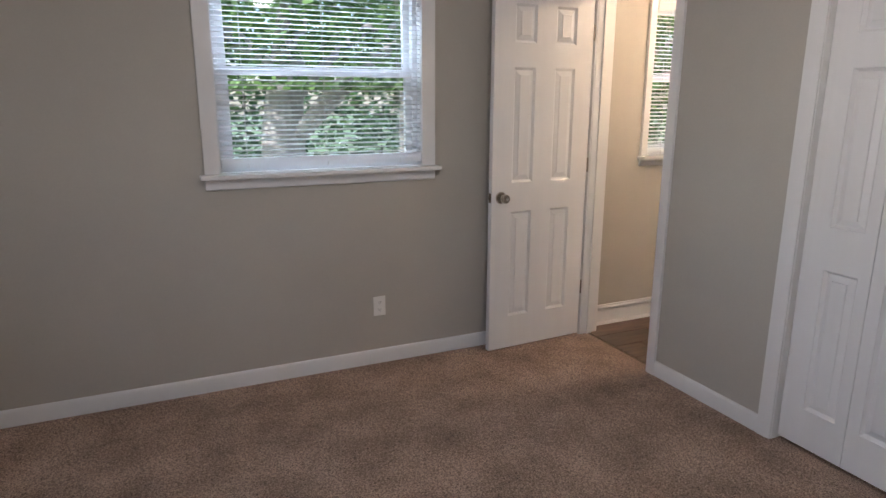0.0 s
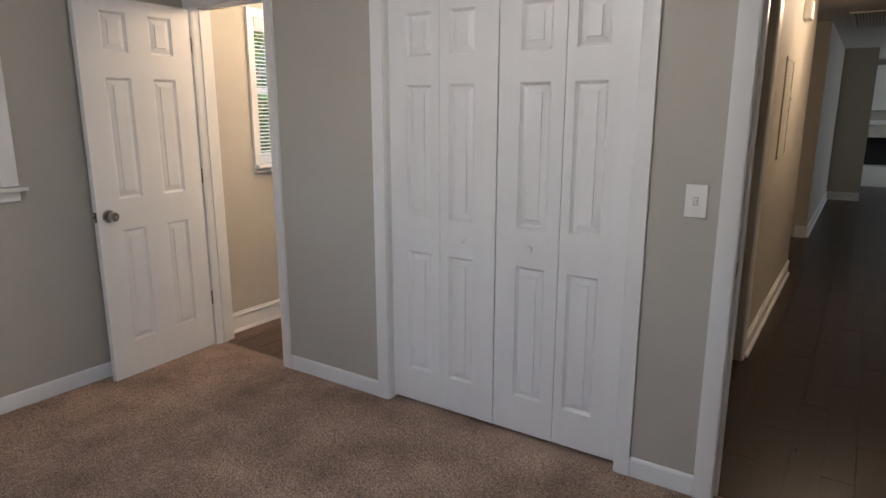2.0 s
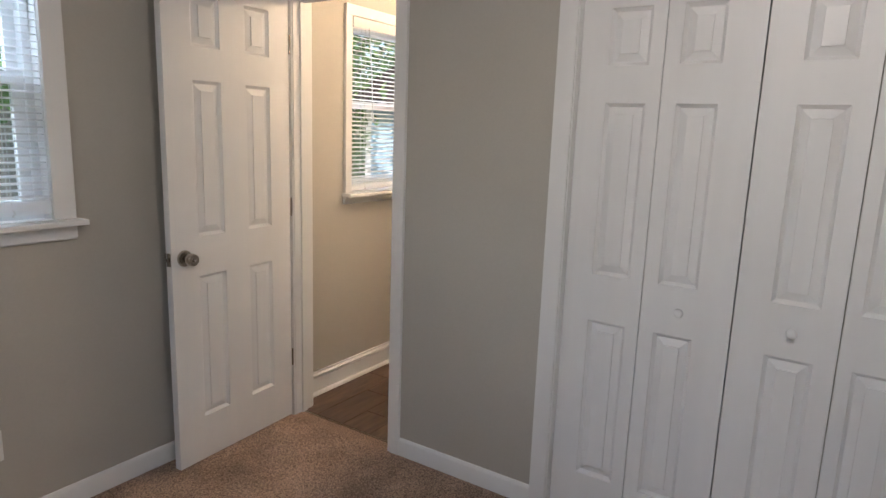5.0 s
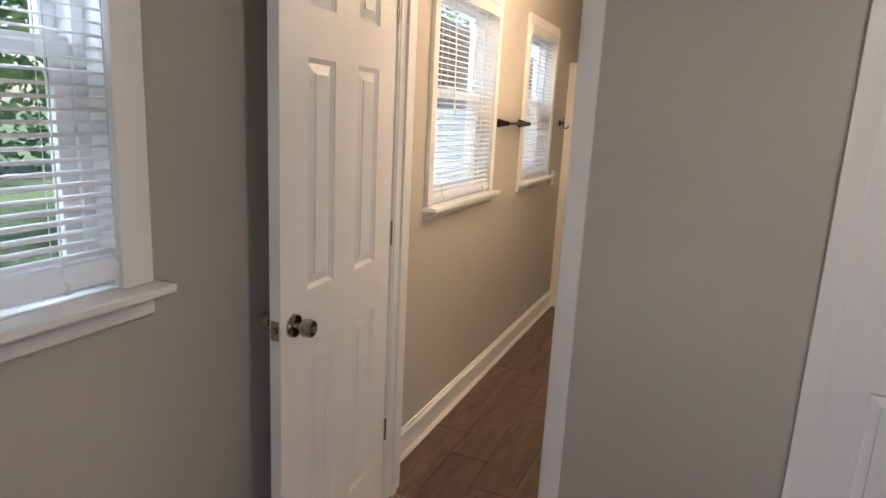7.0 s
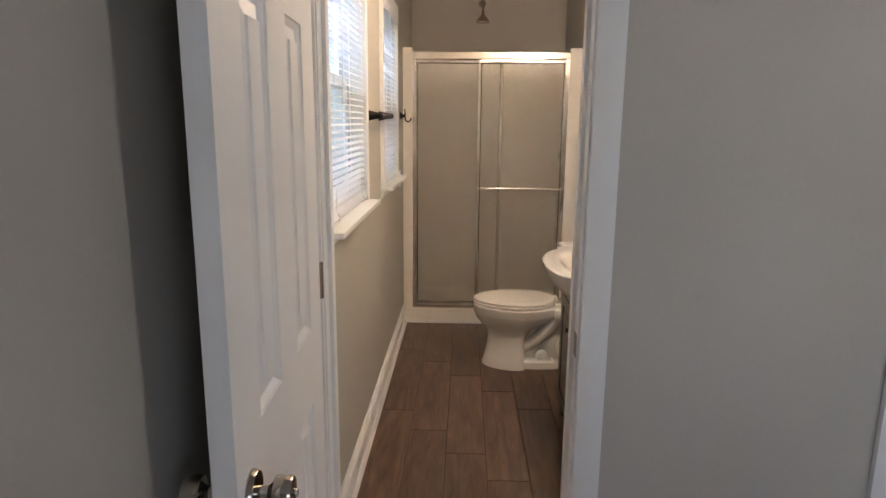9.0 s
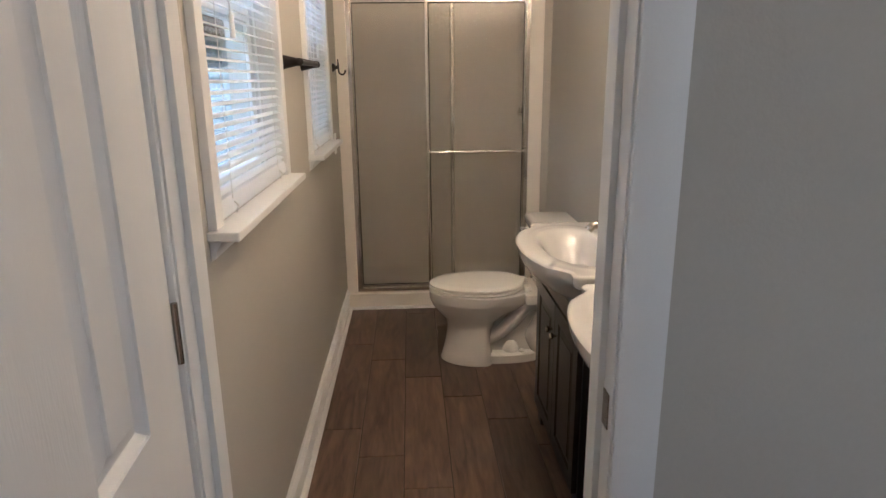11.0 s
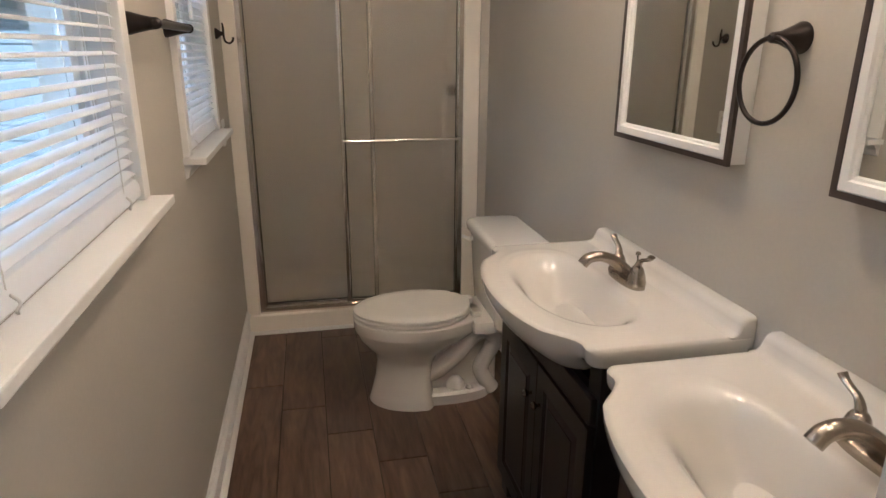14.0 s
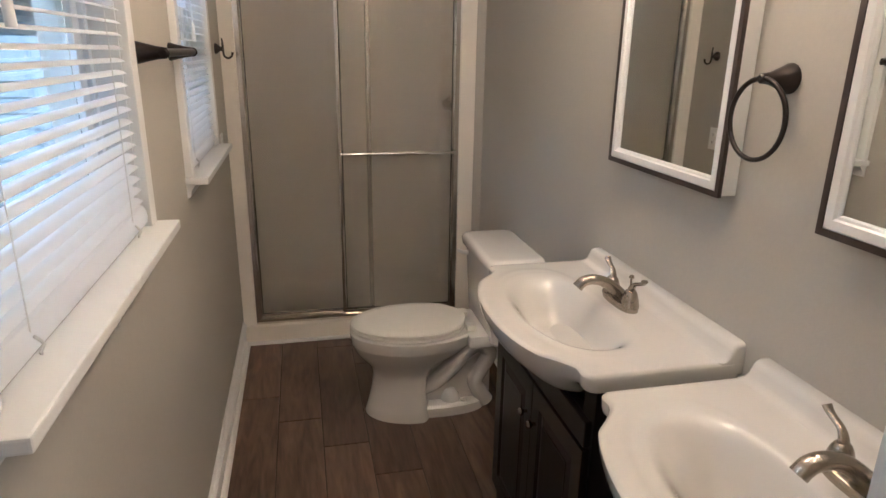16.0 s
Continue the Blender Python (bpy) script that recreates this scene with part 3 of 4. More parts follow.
def outlet(x, y, z, rz, label):
    d = thing("wall_outlet", (x, y, z), rz, label=label, category="outlet")
    part("plate", boxes((-.036, .036, -.006, 0, -.058, .058)), PLATE, d, bevel=.0025)
    for s in (-1, 1):
        r = part("receptacle", boxes((-.017, .017, -.0085, -.006, s * .021 - .014, s * .021 + .014)), PLATE, d, bevel=.002)
        # raised dark bars whose colour replaces the shade inside the slots
        part("slots", boxes(*[(a - .0012, a + .0012, -.0089, -.0085, s * .021 - .001, s * .021 + .008) for a in (-.006, .006)], (-.0022, .0022, -.0089, -.0085, s * .021 - .010, s * .021 - .006)), DARKGAP, r)


switch(XE, .388, 1.195, -90, "white toggle light switch plate by the hallway door")
outlet(1.218, YN, .35, 0, "white duplex outlet low on the bedroom wall")
outlet(5.42, YN, 1.107, 0, "white duplex outlet on the bathroom wall beside the shower")
switch(5.24, HN, 1.597, 0, "small white switch plate on the hallway wall")

# ---- windows and blinds ----


def window(n, key, horn):
    x0, x1 = WINS[key]
    w, h = x1 - x0, WZ1 - WZ0
    d = thing("window_%d" % n, (x0, YN, WZ0), kind="structure", label="white vinyl double-hung window with painted casing and stool")
    part("window_liner", boxes((0, .004, 0, .15, .0, h), (w - .004, w, 0, .15, 0, h), (.004, w - .004, 0, .15, h - .004, h), (.004, w - .004, 0.001, .15, 0, .004)), TRIM, d)
    cw = .077 if key == "bed" else .048
    for a, b in ((-cw, 0.002), (w - .002, w + cw)):
        part("window_casing", boxes((a, b, -.02, 0, .002, h)), TRIM, d, bevel=.002)
    part("window_casing", boxes((-cw, w + cw, -.021, 0, h, h + cw + .01)), TRIM, d, bevel=.002)
    part("window_stool", boxes((-cw - horn, w + cw + horn, -.068, 0.001, -.021, 0)), TRIM, d, "white painted window stool", bevel=.004)
    part("window_apron", extrude(bmesh.new(), [(0, -.021), (.026, -.021), (.024, -.028), (.014, -.042), (.011, -.060), (0, -.066)] if key != "bed" else [(0, -.021), (.018, -.021), (.018, -.072), (.012, -.078), (0, -.078)],
                                 (-cw, 0, 0), (w + cw, 0, 0), (0, -1, 0)), TRIM, d, "white painted apron")
    f = .028
    part("window_frame", solid([.004, .004 + f, w - .004 - f, w - .004], [.05, .13], [.004, .004 + f, h - .004 - f, h - .004],
                               lambda x, y, z: not (.004 + f < x < w - .004 - f and .004 + f < z < h - .004 - f)), VINYL, d, bevel=.002)
    mid = .505
    for name, y, za, zb in (("lower_sash", .060, .032, mid + .02), ("upper_sash", .092, mid - .02, h - .032)):
        s = .04
        sash = part(name, solid([.032, .032 + s, w - .032 - s, w - .032], [y, y + .028], [za, za + s, zb - s, zb],
                                lambda x, yy, z: not (.032 + s < x < w - .032 - s and za + s < z < zb - s)), VINYL, d, bevel=.003)
        pane = part("pane", boxes((.033 + s, w - .033 - s, y + .012, y + .016, za + s, zb - s)), PANEG, sash)
        pane.visible_shadow = False
        if name == "lower_sash":
            part("sash_lock", boxes((w / 2 - .03, w / 2 + .03, y + .004, y + .026, zb, zb + .012)), VINYL, sash, bevel=.003)
    return d


def blind(key, label, rail_z, tall=1.0, pitch=.0245, tilt=8, wand=True):
    x0, x1 = WINS[key]
    w, h = x1 - x0 - .012, WZ1 - WZ0
    d = thing("window_blind", (x0 + .006, YN + .004, WZ0), label=label, category="window blind", group="window blinds")
    part("headrail", boxes((0, w, -.018, .018, h - .048, h - .006)), VINYL, d, bevel=.002)
    part("valance", boxes((0, w, -.026, -.020, h - .06, h - .004)), SLATM, d, "white blind valance", bevel=.001)
    # one slat, shared: a shallow arch across, thin
    bm = bmesh.new()
    a, q = .0135, radians(tilt)
    top, n = [], 6
    for i in range(n + 1):
        u = -1 + 2 * i / n
        top.append((u * a, .0032 * (1 - u * u)))
    prof = top + [(y, z - .0011) for y, z in top[::-1]]
    prof = [(y * math.cos(q) - z * math.sin(q), y * math.sin(q) + z * math.cos(q)) for y, z in prof]
    extrude(bm, prof, (0.002, 0, 0), (w - .002, 0, 0), (0, 1, 0))
    slat = part("slat", bm, SLATM, d, smooth=True)
    z = rail_z + .040 * tall - .010
    slat.location.z = z
    rnd = random.Random(key)
    while z + pitch < h - .052:
        z += pitch
        o = new("slat", slat.data)
        o.parent = d
        o.location = (rnd.uniform(-.001, .001), rnd.uniform(-.0006, .0006), z)
        o.rotation_euler = (radians(rnd.uniform(-2.2, 2.2)), radians(rnd.uniform(-.06, .06)), 0)
    rail = [(a, b * tall) for a, b in [(-.016, .0), (-.018, .012), (-.0165, .026), (-.010, .037), (0, .040), (.010, .037), (.0165, .026), (.018, .012), (.016, 0)]]
    part("bottom_rail", extrude(bmesh.new(), rail, (0, 0, rail_z - .022), (w, 0, rail_z - .022), (0, 1, 0)), SLATM, d, "white blind bottom rail", smooth=True)
    for fx in ((.15, .85) if w < .9 else (.12, .5, .88)):
        part("ladder_cord", boxes(*[(fx * w - .0008, fx * w + .0008, yy - .0007, yy + .0007, rail_z, h - .05) for yy in (-.0150, .0150)]), CORD, d)
        pts = smoothline([(fx * w, -.018, rail_z), (fx * w + .004, -.026, rail_z - .012), (fx * w - .004, -.024, rail_z - .020), (fx * w + .003, -.022, rail_z - .026)], 4)
        part("cord_knot", sweep(bmesh.new(), pts, .0022, 6), CORD, d, smooth=True)
    if wand:
        part("tilt_wand", sweep(bmesh.new(), [(.125, -.034, h - .05), (.145, -.040, h - .30), (.158, -.038, h - .52), (.159, -.038, h - .525), (.162, -.038, h - .575)], [.0028, .0028, .0028, .006, .0065], 10), VINYL, d, "white tilt wand", smooth=True)
    return d


window(1, "bed", .022)
window(2, "bath1", .012)
window(3, "bath2", .012)
blind("bed", "white horizontal blind with open slats in the bedroom window", .048, tall=1.3, tilt=13, wand=False)
blind("bath1", "white horizontal blind with open slats in the near bathroom window", .035, tilt=13)
blind("bath2", "white horizontal blind, open slats, in the bathroom window beside the shower", .035, tilt=13)

# ---- bathroom things ----


TBX, TBZ, TBW = 4.01, 1.522, .40


def towel_bar():
    d = thing("towel_bar", (TBX, YN, TBZ), label="oil-rubbed bronze towel bar between the bathroom windows", category="towel bar")
    for x in (0, TBW):
        m = toward((x, 0, 0), (0, -1, 0))
        part("bar_post", lathe(bmesh.new(), [(.025, 0), (.025, .005), (.023, .012), (.019, .028), (.015, .045), (.013, .060)], m, 20), BRONZE, d, smooth=True)
    part("bar", sweep(bmesh.new(), [(-.018, -.062, 0), (-.012, -.062, 0), (-.008, -.062, 0), (TBW + .008, -.062, 0), (TBW + .012, -.062, 0), (TBW + .018, -.062, 0)], [.006, .013, .0095, .0095, .013, .006], 14), BRONZE, d, smooth=True)


def robe_hook(x, z):
    d = thing("robe_hook", (x, YN, z), label="oil-rubbed bronze robe hook beside the shower", category="hook")
    part("hook_base", lathe(bmesh.new(), [(.024, 0), (.024, .005), (.019, .012), (.010, .022), (.008, .034)], toward((0, 0, 0), (0, -1, 0)), 20), BRONZE, d, smooth=True)
    pts = smoothline([(0, -.032, .045), (0, -.034, .02), (0, -.034, -.005), (0, -.038, -.030), (0, -.055, -.040), (0, -.070, -.030), (0, -.074, -.014)], 5)
    part("hook_arm", sweep(bmesh.new(), pts, [.0035] * 4 + [.0048] * (len(pts) - 8) + [.005, .0055, .006, .004], 10), BRONZE, d, smooth=True)


def towel_ring():
    d = thing("towel_ring", (3.512, YS, 1.494), label="oil-rubbed bronze towel ring on the wall between the mirrored cabinets", category="towel ring")
    part("ring_post", lathe(bmesh.new(), [(.030, 0), (.030, .005), (.027, .010), (.019, .03), (.012, .048), (.010, .066), (.006, .070)], toward((0, 0, 0), (0, 1, 0)), 24), BRONZE, d, smooth=True)
    pts = [(.079 * math.sin(q), .062, -.079 + .079 * math.cos(q)) for q in [2 * math.pi * k / 48 for k in range(49)]]
    part("ring", sweep(bmesh.new(), pts, .0052, 10, side=(0, 1, 0), cap=False), BRONZE, d, smooth=True)


towel_bar()
robe_hook(5.49, 1.53)
towel_ring()


def mirror_cabinet(x0, x1, label):
    w, h, t = x1 - x0, .66, .048
    d = thing("mirrored_cabinet", (x0, YS, 1.232), label=label, category="mirror cabinet", group="mirrored cabinets over the sinks")
    part("cabinet_box", boxes((.003, w - .003, 0, t - .010, .003, h - .003)), TRIM, d, "white cabinet side", bevel=.001)
    e = .013
    part("dark_edge", solid([0, e, w - e, w], [t - .010, t], [0, e, h - e, h], lambda x, y, z: not (e < x < w - e and e < z < h - e)), FRAMEDK, d, "dark bronze outer edge")
    f = .040
    bm = bmesh.new()
    rings = []
    for inset, y in ((e, t - .002), (e + .003, t), (f - .008, t), (f - .005, t - .005), (f, t - .006), (f + .003, t - .009)):
        rings.append([(inset, y, inset), (w - inset, y, inset), (w - inset, y, h - inset), (inset, y, h - inset)])
    loft(bm, rings, cap=False)
    part("white_frame", bm, TRIM, d, "white inner frame")
    part("mirror_glass", boxes((f, w - f, t - .012, t - .0095, f, h - f)), MIRROR, d, "mirror glass")


mirror_cabinet(3.614, 4.140, "white mirrored cabinet with dark edge over the far sink")
mirror_cabinet(2.812, 3.330, "white mirrored cabinet with dark edge over the near sink")


def vanity_light(x):
    d = thing("vanity_light", (x, YS, 2.17), label="nickel three-lamp vanity light over the mirrored cabinet", category="wall lamp")
    part("back_plate", boxes((-.26, .26, 0, .025, -.05, .05)), NICKEL, d, bevel=.006)
    for dx in (-.18, 0, .18):
        part("arm", sweep(bmesh.new(), [(dx, .02, 0), (dx, .13, 0), (dx, .13, .03)], .008, 10), NICKEL, d, smooth=True)
        part("socket", lathe(bmesh.new(), [(.022, .03), (.024, .06), (.012, .07)], Matrix.Translation((dx, .13, 0.02)), 16), NICKEL, d, smooth=True)


vanity_light(3.06)
vanity_light(3.88)


def sink_top():
    """Bow-fronted basin top, x -w/2..w/2, y 0 at the wall, z 0 at the rim."""
    w2, deep = .372, .385
    nx, ny = 96, 72

    def front(x):
        u = abs(x)
        s = min(max((.338 - u) / .10, 0), 1)
        s = s * s * (3 - 2 * s)
        arc = .104 * max(0, 1 - (u / .35) ** 2.3)
        r = max(0, u - (w2 - .028))
        corner = .028 - math.sqrt(max(0, .028 ** 2 - r * r))
        return deep - corner + s * arc - .004 * math.exp(-((u - .325) / .022) ** 2)

    def height(x, y):
        cy = .275
        f = min(max((y - cy + .06) / .12, 0), 1)
        f = f * f * (3 - 2 * f)
        p = 3.0 - .8 * f
        q = (abs(x / .262) ** p + abs((y - cy) / (.105 + .036 * f)) ** p) ** (1 / p)
        t = min(max((1.04 - q) / (.60 + .16 * f), 0), 1)
        z = -.116 * t * t * (3 - 2 * t)
        lip = .0012 * math.exp(-((q - 1.14) / .06) ** 2)
        edge = max(0, 1 - (front(x) - y) / .012)
        side = max(0, 1 - (w2 - abs(x)) / .009)
        return z + lip - .006 * edge ** 2 - .008 * side ** 2

    bm = bmesh.new()
    xs = [-w2 + 2 * w2 * i / nx for i in range(nx + 1)]
    xs = sorted(xs + [q * (w2 - e) for q in (-1, 1) for e in (.0015, .0035, .0055)])
    grid = []
    for x in xs:
        yf = front(x)
        ys = [yf * j / ny for j in range(ny - 1)] + [yf - e for e in (.008, .004, .0015, 0)]
        col = [(x, y, height(x, y)) for y in ys]
        u = abs(x)
        s = min(max((.33 - u) / .12, 0), 1)
        s = s * s * (3 - 2 * s)
        z0 = col[-1][2]
        D, I = .036 + .090 * s, .010 + .15 * s
        for k in range(1, 11):
            a = math.pi / 2 * k / 10
            col.append((x, yf - I * (1 - math.cos(a)), z0 + (-.006 - D - z0) * math.sin(a)))
        col.append((x, .02, -.042))
        grid.append([bm.verts.new(p) for p in col])
    for a, b in zip(grid, grid[1:]):
        for j in range(len(a) - 1):
            bm.faces.new((a[j], b[j], b[j + 1], a[j + 1]))
    bm.faces.new(grid[0])
    bm.faces.new(grid[-1][::-1])
    bm.faces.new([c[0] for c in grid] + [c[-1] for c in grid[::-1]])
    return bm


def faucet(d, y):
    rings = []
    for z, g in ((0, 1.0), (.010, 1.0), (.016, .92), (.018, .8)):
        rings.append([(.080 * g * math.copysign(abs(math.cos(q)) ** .7, math.cos(q)), y + .028 * g * math.copysign(abs(math.sin(q)) ** .9, math.sin(q)), z) for q in [2 * math.pi * k / 32 for k in range(32)]])
    f = part("faucet", loft(bmesh.new(), rings), NICKEL, d, "brushed nickel two-handle faucet", smooth=True)
    pts = smoothline([(0, y - .012, .008), (0, y + .010, .034), (0, y + .044, .060), (0, y + .080, .073), (0, y + .112, .070), (0, y + .130, .054)], 5)
    n = len(pts)
    part("spout", sweep(bmesh.new(), pts, [.0215 - .005 * min(1, i / 14) for i in range(n)], 18, flat=.84, side=(1, 0, 0)), NICKEL, f, smooth=True)
    for s in (-1, 1):
        part("handle_base", lathe(bmesh.new(), [(.0255, .010), (.025, .017), (.0235, .019), (.0225, .030), (.0175, .048), (.013, .056), (.006, .060)], Matrix.Translation((s * .052, y, 0)), 20), NICKEL, f, smooth=True)
        hp = smoothline([(s * .050, y, .048), (s * .054, y - .001, .064), (s * .064, y - .003, .077), (s * .080, y - .005, .083), (s * .095, y - .006, .090), (s * .103, y - .006, .098)], 5)
        part("lever", sweep(bmesh.new(), hp, [.0125 - .0045 * min(1, i / 10) + .0015 * max(0, i - 17) / 6 for i in range(len(hp))], 14, flat=.62, side=(0, 1, 0)), NICKEL, f, smooth=True)
    part("drain_rod", sweep(bmesh.new(), [(0, y - .028, .012), (0, y - .028, .070), (0, y - .028, .071), (0, y - .028, .078)], [.0025, .0025, .0075, .006], 10), NICKEL, f, smooth=True)
    return f


def vanity(xc, label):
    d = thing("vanity", (xc, YS, 0), label=label, category="bathroom vanity", group="vanities along the bathroom wall")
    TOP = .882
    top = part("sink_top", sink_top(), MARBLE, d, "glossy white bow-front basin top", smooth=True)
    top.location.z = TOP
    bs = [(0, -.03), (.070, -.03), (.066, .0005), (.050, .003), (.040, .011), (.034, .026), (.028, .038), (.018, .044), (0, .045)]
    rings = [[(x, .001 + a * g, TOP - .001 + (z * g if z > 0 else z)) for a, z in bs] for x, g in
             ((-.3705, .80), (-.368, .90), (-.363, .97), (-.355, 1), (.355, 1), (.363, .97), (.368, .90), (.3705, .80))]
    part("backsplash", loft(bmesh.new(), rings), MARBLE, d, "glossy white backsplash lip", smooth=True)
    faucet(d, 0).location = (0, .112, TOP)
    part("drain", lathe(bmesh.new(), [(.022, 0), (.022, .003), (.015, .004), (.004, .002)], Matrix.Translation((0, .285, TOP - .118)), 20), NICKEL, d, smooth=True)
    W, D = .33, .33
    body = part("cabinet_body", solid([-W, -W + .016, -.27, .27, W - .016, W], [.002, .018, D - .018, D], [.09, .106, .735, .846], lambda x, y, z: not (abs(x) < W - .016 and .018 < y and (y < D - .018 or abs(x) < .27) and (y < D - .018 and z > .106 or z > .735))), ESPRESSO, d, "dark espresso cabinet body", bevel=.002)
    for s in (-1, 1):
        x0, x1 = (-W + .008, -.002) if s < 0 else (.002, W - .008)
        w = x1 - x0
        bm = slab(w, .565, .018, [(.05, w - .05, .055, .51)], deep=.007, rim=.008, slope=.022)
        bmesh.ops.rotate(bm, verts=bm.verts, cent=(0, 0, 0), matrix=Matrix.Rotation(math.pi, 3, "Z"))
        bmesh.ops.translate(bm, verts=bm.verts, vec=(x1, D + .020, .035 + .06))
        door = part("cabinet_door", bm, ESPRESSO, d, "dark espresso raised-panel door")
        part("knob", lathe(bmesh.new(), [(.005, 0), (.005, .010), (.011, .015), (.013, .021), (.008, .026)], toward((s * .034, D + .020, .55), (0, 1, 0)), 18), NICKEL, door, "small nickel knob", smooth=True)
    part("false_drawer", boxes((-W + .008, W - .008, D + .001, D + .018, .668, .735)), ESPRESSO, d, "dark false drawer front", bevel=.003)
    for x in (-W + .03, W - .03):
        part("foot", boxes((x - .03, x + .03, D - .06, D, 0, .09)), ESPRESSO, d, bevel=.006)


vanity(3.872, "espresso vanity with glossy white bow-front basin, beside the toilet")
vanity(3.072, "espresso vanity with glossy white bow-front basin, by the doorway")


def egg(cx, cy, ax, yb, yf, z, n=40, pw=1.0):
    """An egg outline: half width ax, back at yb, front at yf."""
    out = []
    for k in range(n):
        q = 2 * math.pi * k / n
        s, c = math.sin(q), math.cos(q)
        y = cy + (yf - cy) * s if s > 0 else cy + (cy - yb) * s
        out.append((cx + ax * math.copysign(abs(c) ** pw, c), y, z))
    return out


def toilet():
    d = thing("toilet", (4.88, YS, 0), label="white two-piece toilet with closed lid beside the shower", category="toilet")
    # tank
    rings = []
    for z, hw, y0, y1 in ((.35, .19, .03, .20), (.37, .205, .025, .215), (.50, .215, .02, .222), (.685, .228, .015, .23), (.697, .228, .015, .23)):
        r = .035
        pts = []
        for cx, cy, a0 in ((hw - r, y1 - r, 0), (-hw + r, y1 - r, 90), (-hw + r, y0 + r, 180), (hw - r, y0 + r, 270)):
            for k in range(6):
                q = radians(a0 + 90 * k / 5)
                pts.append((cx + r * math.cos(q), cy + r * math.sin(q), z))
        rings.append(pts)
    part("tank", loft(bmesh.new(), rings), CERAMIC, d, smooth=True)
    rings = []
    for z, g in ((.694, .000), (.698, .012), (.722, .016), (.736, .012), (.744, .003), (.747, -.012)):
        pts = []
        hw, y0, y1, r = .228 + g, .015 - g * .5, .235 + g, .04
        for cx, cy, a0 in ((hw - r, y1 - r, 0), (-hw + r, y1 - r, 90), (-hw + r, y0 + r, 180), (hw - r, y0 + r, 270)):
            for k in range(6):
                q = radians(a0 + 90 * k / 5)
                pts.append((cx + r * math.cos(q), cy + r * math.sin(q), z))
        rings.append(pts)
    part("tank_lid", loft(bmesh.new(), rings), CERAMIC, d, smooth=True)
    part("flush_lever", sweep(bmesh.new(), [(.16, .232, .665), (.16, .245, .665), (.165, .252, .664), (.225, .258, .655), (.235, .258, .653)], [.011, .011, .008, .007, .008], 10), PLATE, d, "white flush lever", smooth=True)
    # bowl with a front pedestal
    rings = []
    for z, ax, yb, yf in ((.0, .150, .44, .726), (.012, .151, .44, .728), (.05, .140, .45, .714), (.12, .126, .46, .698), (.19, .118, .45, .690), (.235, .128, .42, .702), (.27, .150, .36, .738), (.305, .168, .28, .765), (.335, .178, .24, .778), (.342, .180, .235, .782), (.386, .182, .23, .785), (.393, .176, .235, .778)):
        rings.append(egg(0, .50, ax, yb, yf, z))
    part("bowl", loft(bmesh.new(), [[(x, y if y > .50 or z > .3 else .50 + (y - .50), z) for x, y, z in q] for q in rings]), CERAMIC, d, smooth=True)
    part("deck", boxes((-.155, .155, .03, .30, .335, .393)), CERAMIC, d, bevel=.02, smooth=True)
    # trapway: a low foot, and the S-shaped passage standing out on both sides
    rings = []
    for z, g in ((0, 0), (.045, 0), (.055, -.012)):
        rings.append(egg(0, .40, .118 + g, .20 - g, .60, z, pw=.45))
    part("foot", loft(bmesh.new(), rings), CERAMIC, d, smooth=True)
    part("web", boxes((-.058, .058, .17, .48, .04, .36)), CERAMIC, d, bevel=.02, smooth=True)
    for q in (-1, 1):
        tp = smoothline([(q * .040, .50, .110), (q * .062, .43, .150), (q * .066, .35, .225), (q * .066, .285, .300), (q * .066, .225, .315), (q * .066, .185, .270), (q * .066, .215, .205), (q * .066, .245, .140), (q * .060, .215, .07), (q * .055, .19, .03)], 5)
        part("trapway", sweep(bmesh.new(), tp, [.036 + .006 * math.exp(-((i - 12) / 7) ** 2) for i in range(len(tp))], 14, side=(1, 0, 0)), CERAMIC, d, smooth=True)
        part("moulded_boss", lathe(bmesh.new(), [(.045, 0), (.040, .03), (.022, .055), (.01, .06)], Matrix.Translation((q * .055, .355, .05)), 16), CERAMIC, d, smooth=True)
    for s in (-1, 1):
        part("bolt_cap", lathe(bmesh.new(), [(.015, 0), (.014, .010), (.007, .017)], Matrix.Translation((s * .085, .30, .053)), 14), CERAMIC, d, smooth=True)

    # seat and lid
    def ring(z, g):
        return egg(0, .50, .183 + g, .285, .785 + g, z)
    part("seat", loft(bmesh.new(), [ring(.396, -.006), ring(.399, 0), ring(.409, 0), ring(.412, -.006)]), SEATM, d, "white toilet seat", smooth=True)
    part("lid", loft(bmesh.new(), [ring(.414, -.008), ring(.417, -.002), ring(.426, -.002), ring(.433, -.012), ring(.435, -.05)]), SEATM, d, "white closed toilet lid", smooth=True)
    for s in (-1, 1):
        part("seat_hinge", boxes((s * .075 - .025, s * .075 + .025, .255, .295, .393, .420)), SEATM, d, bevel=.006)


toilet()


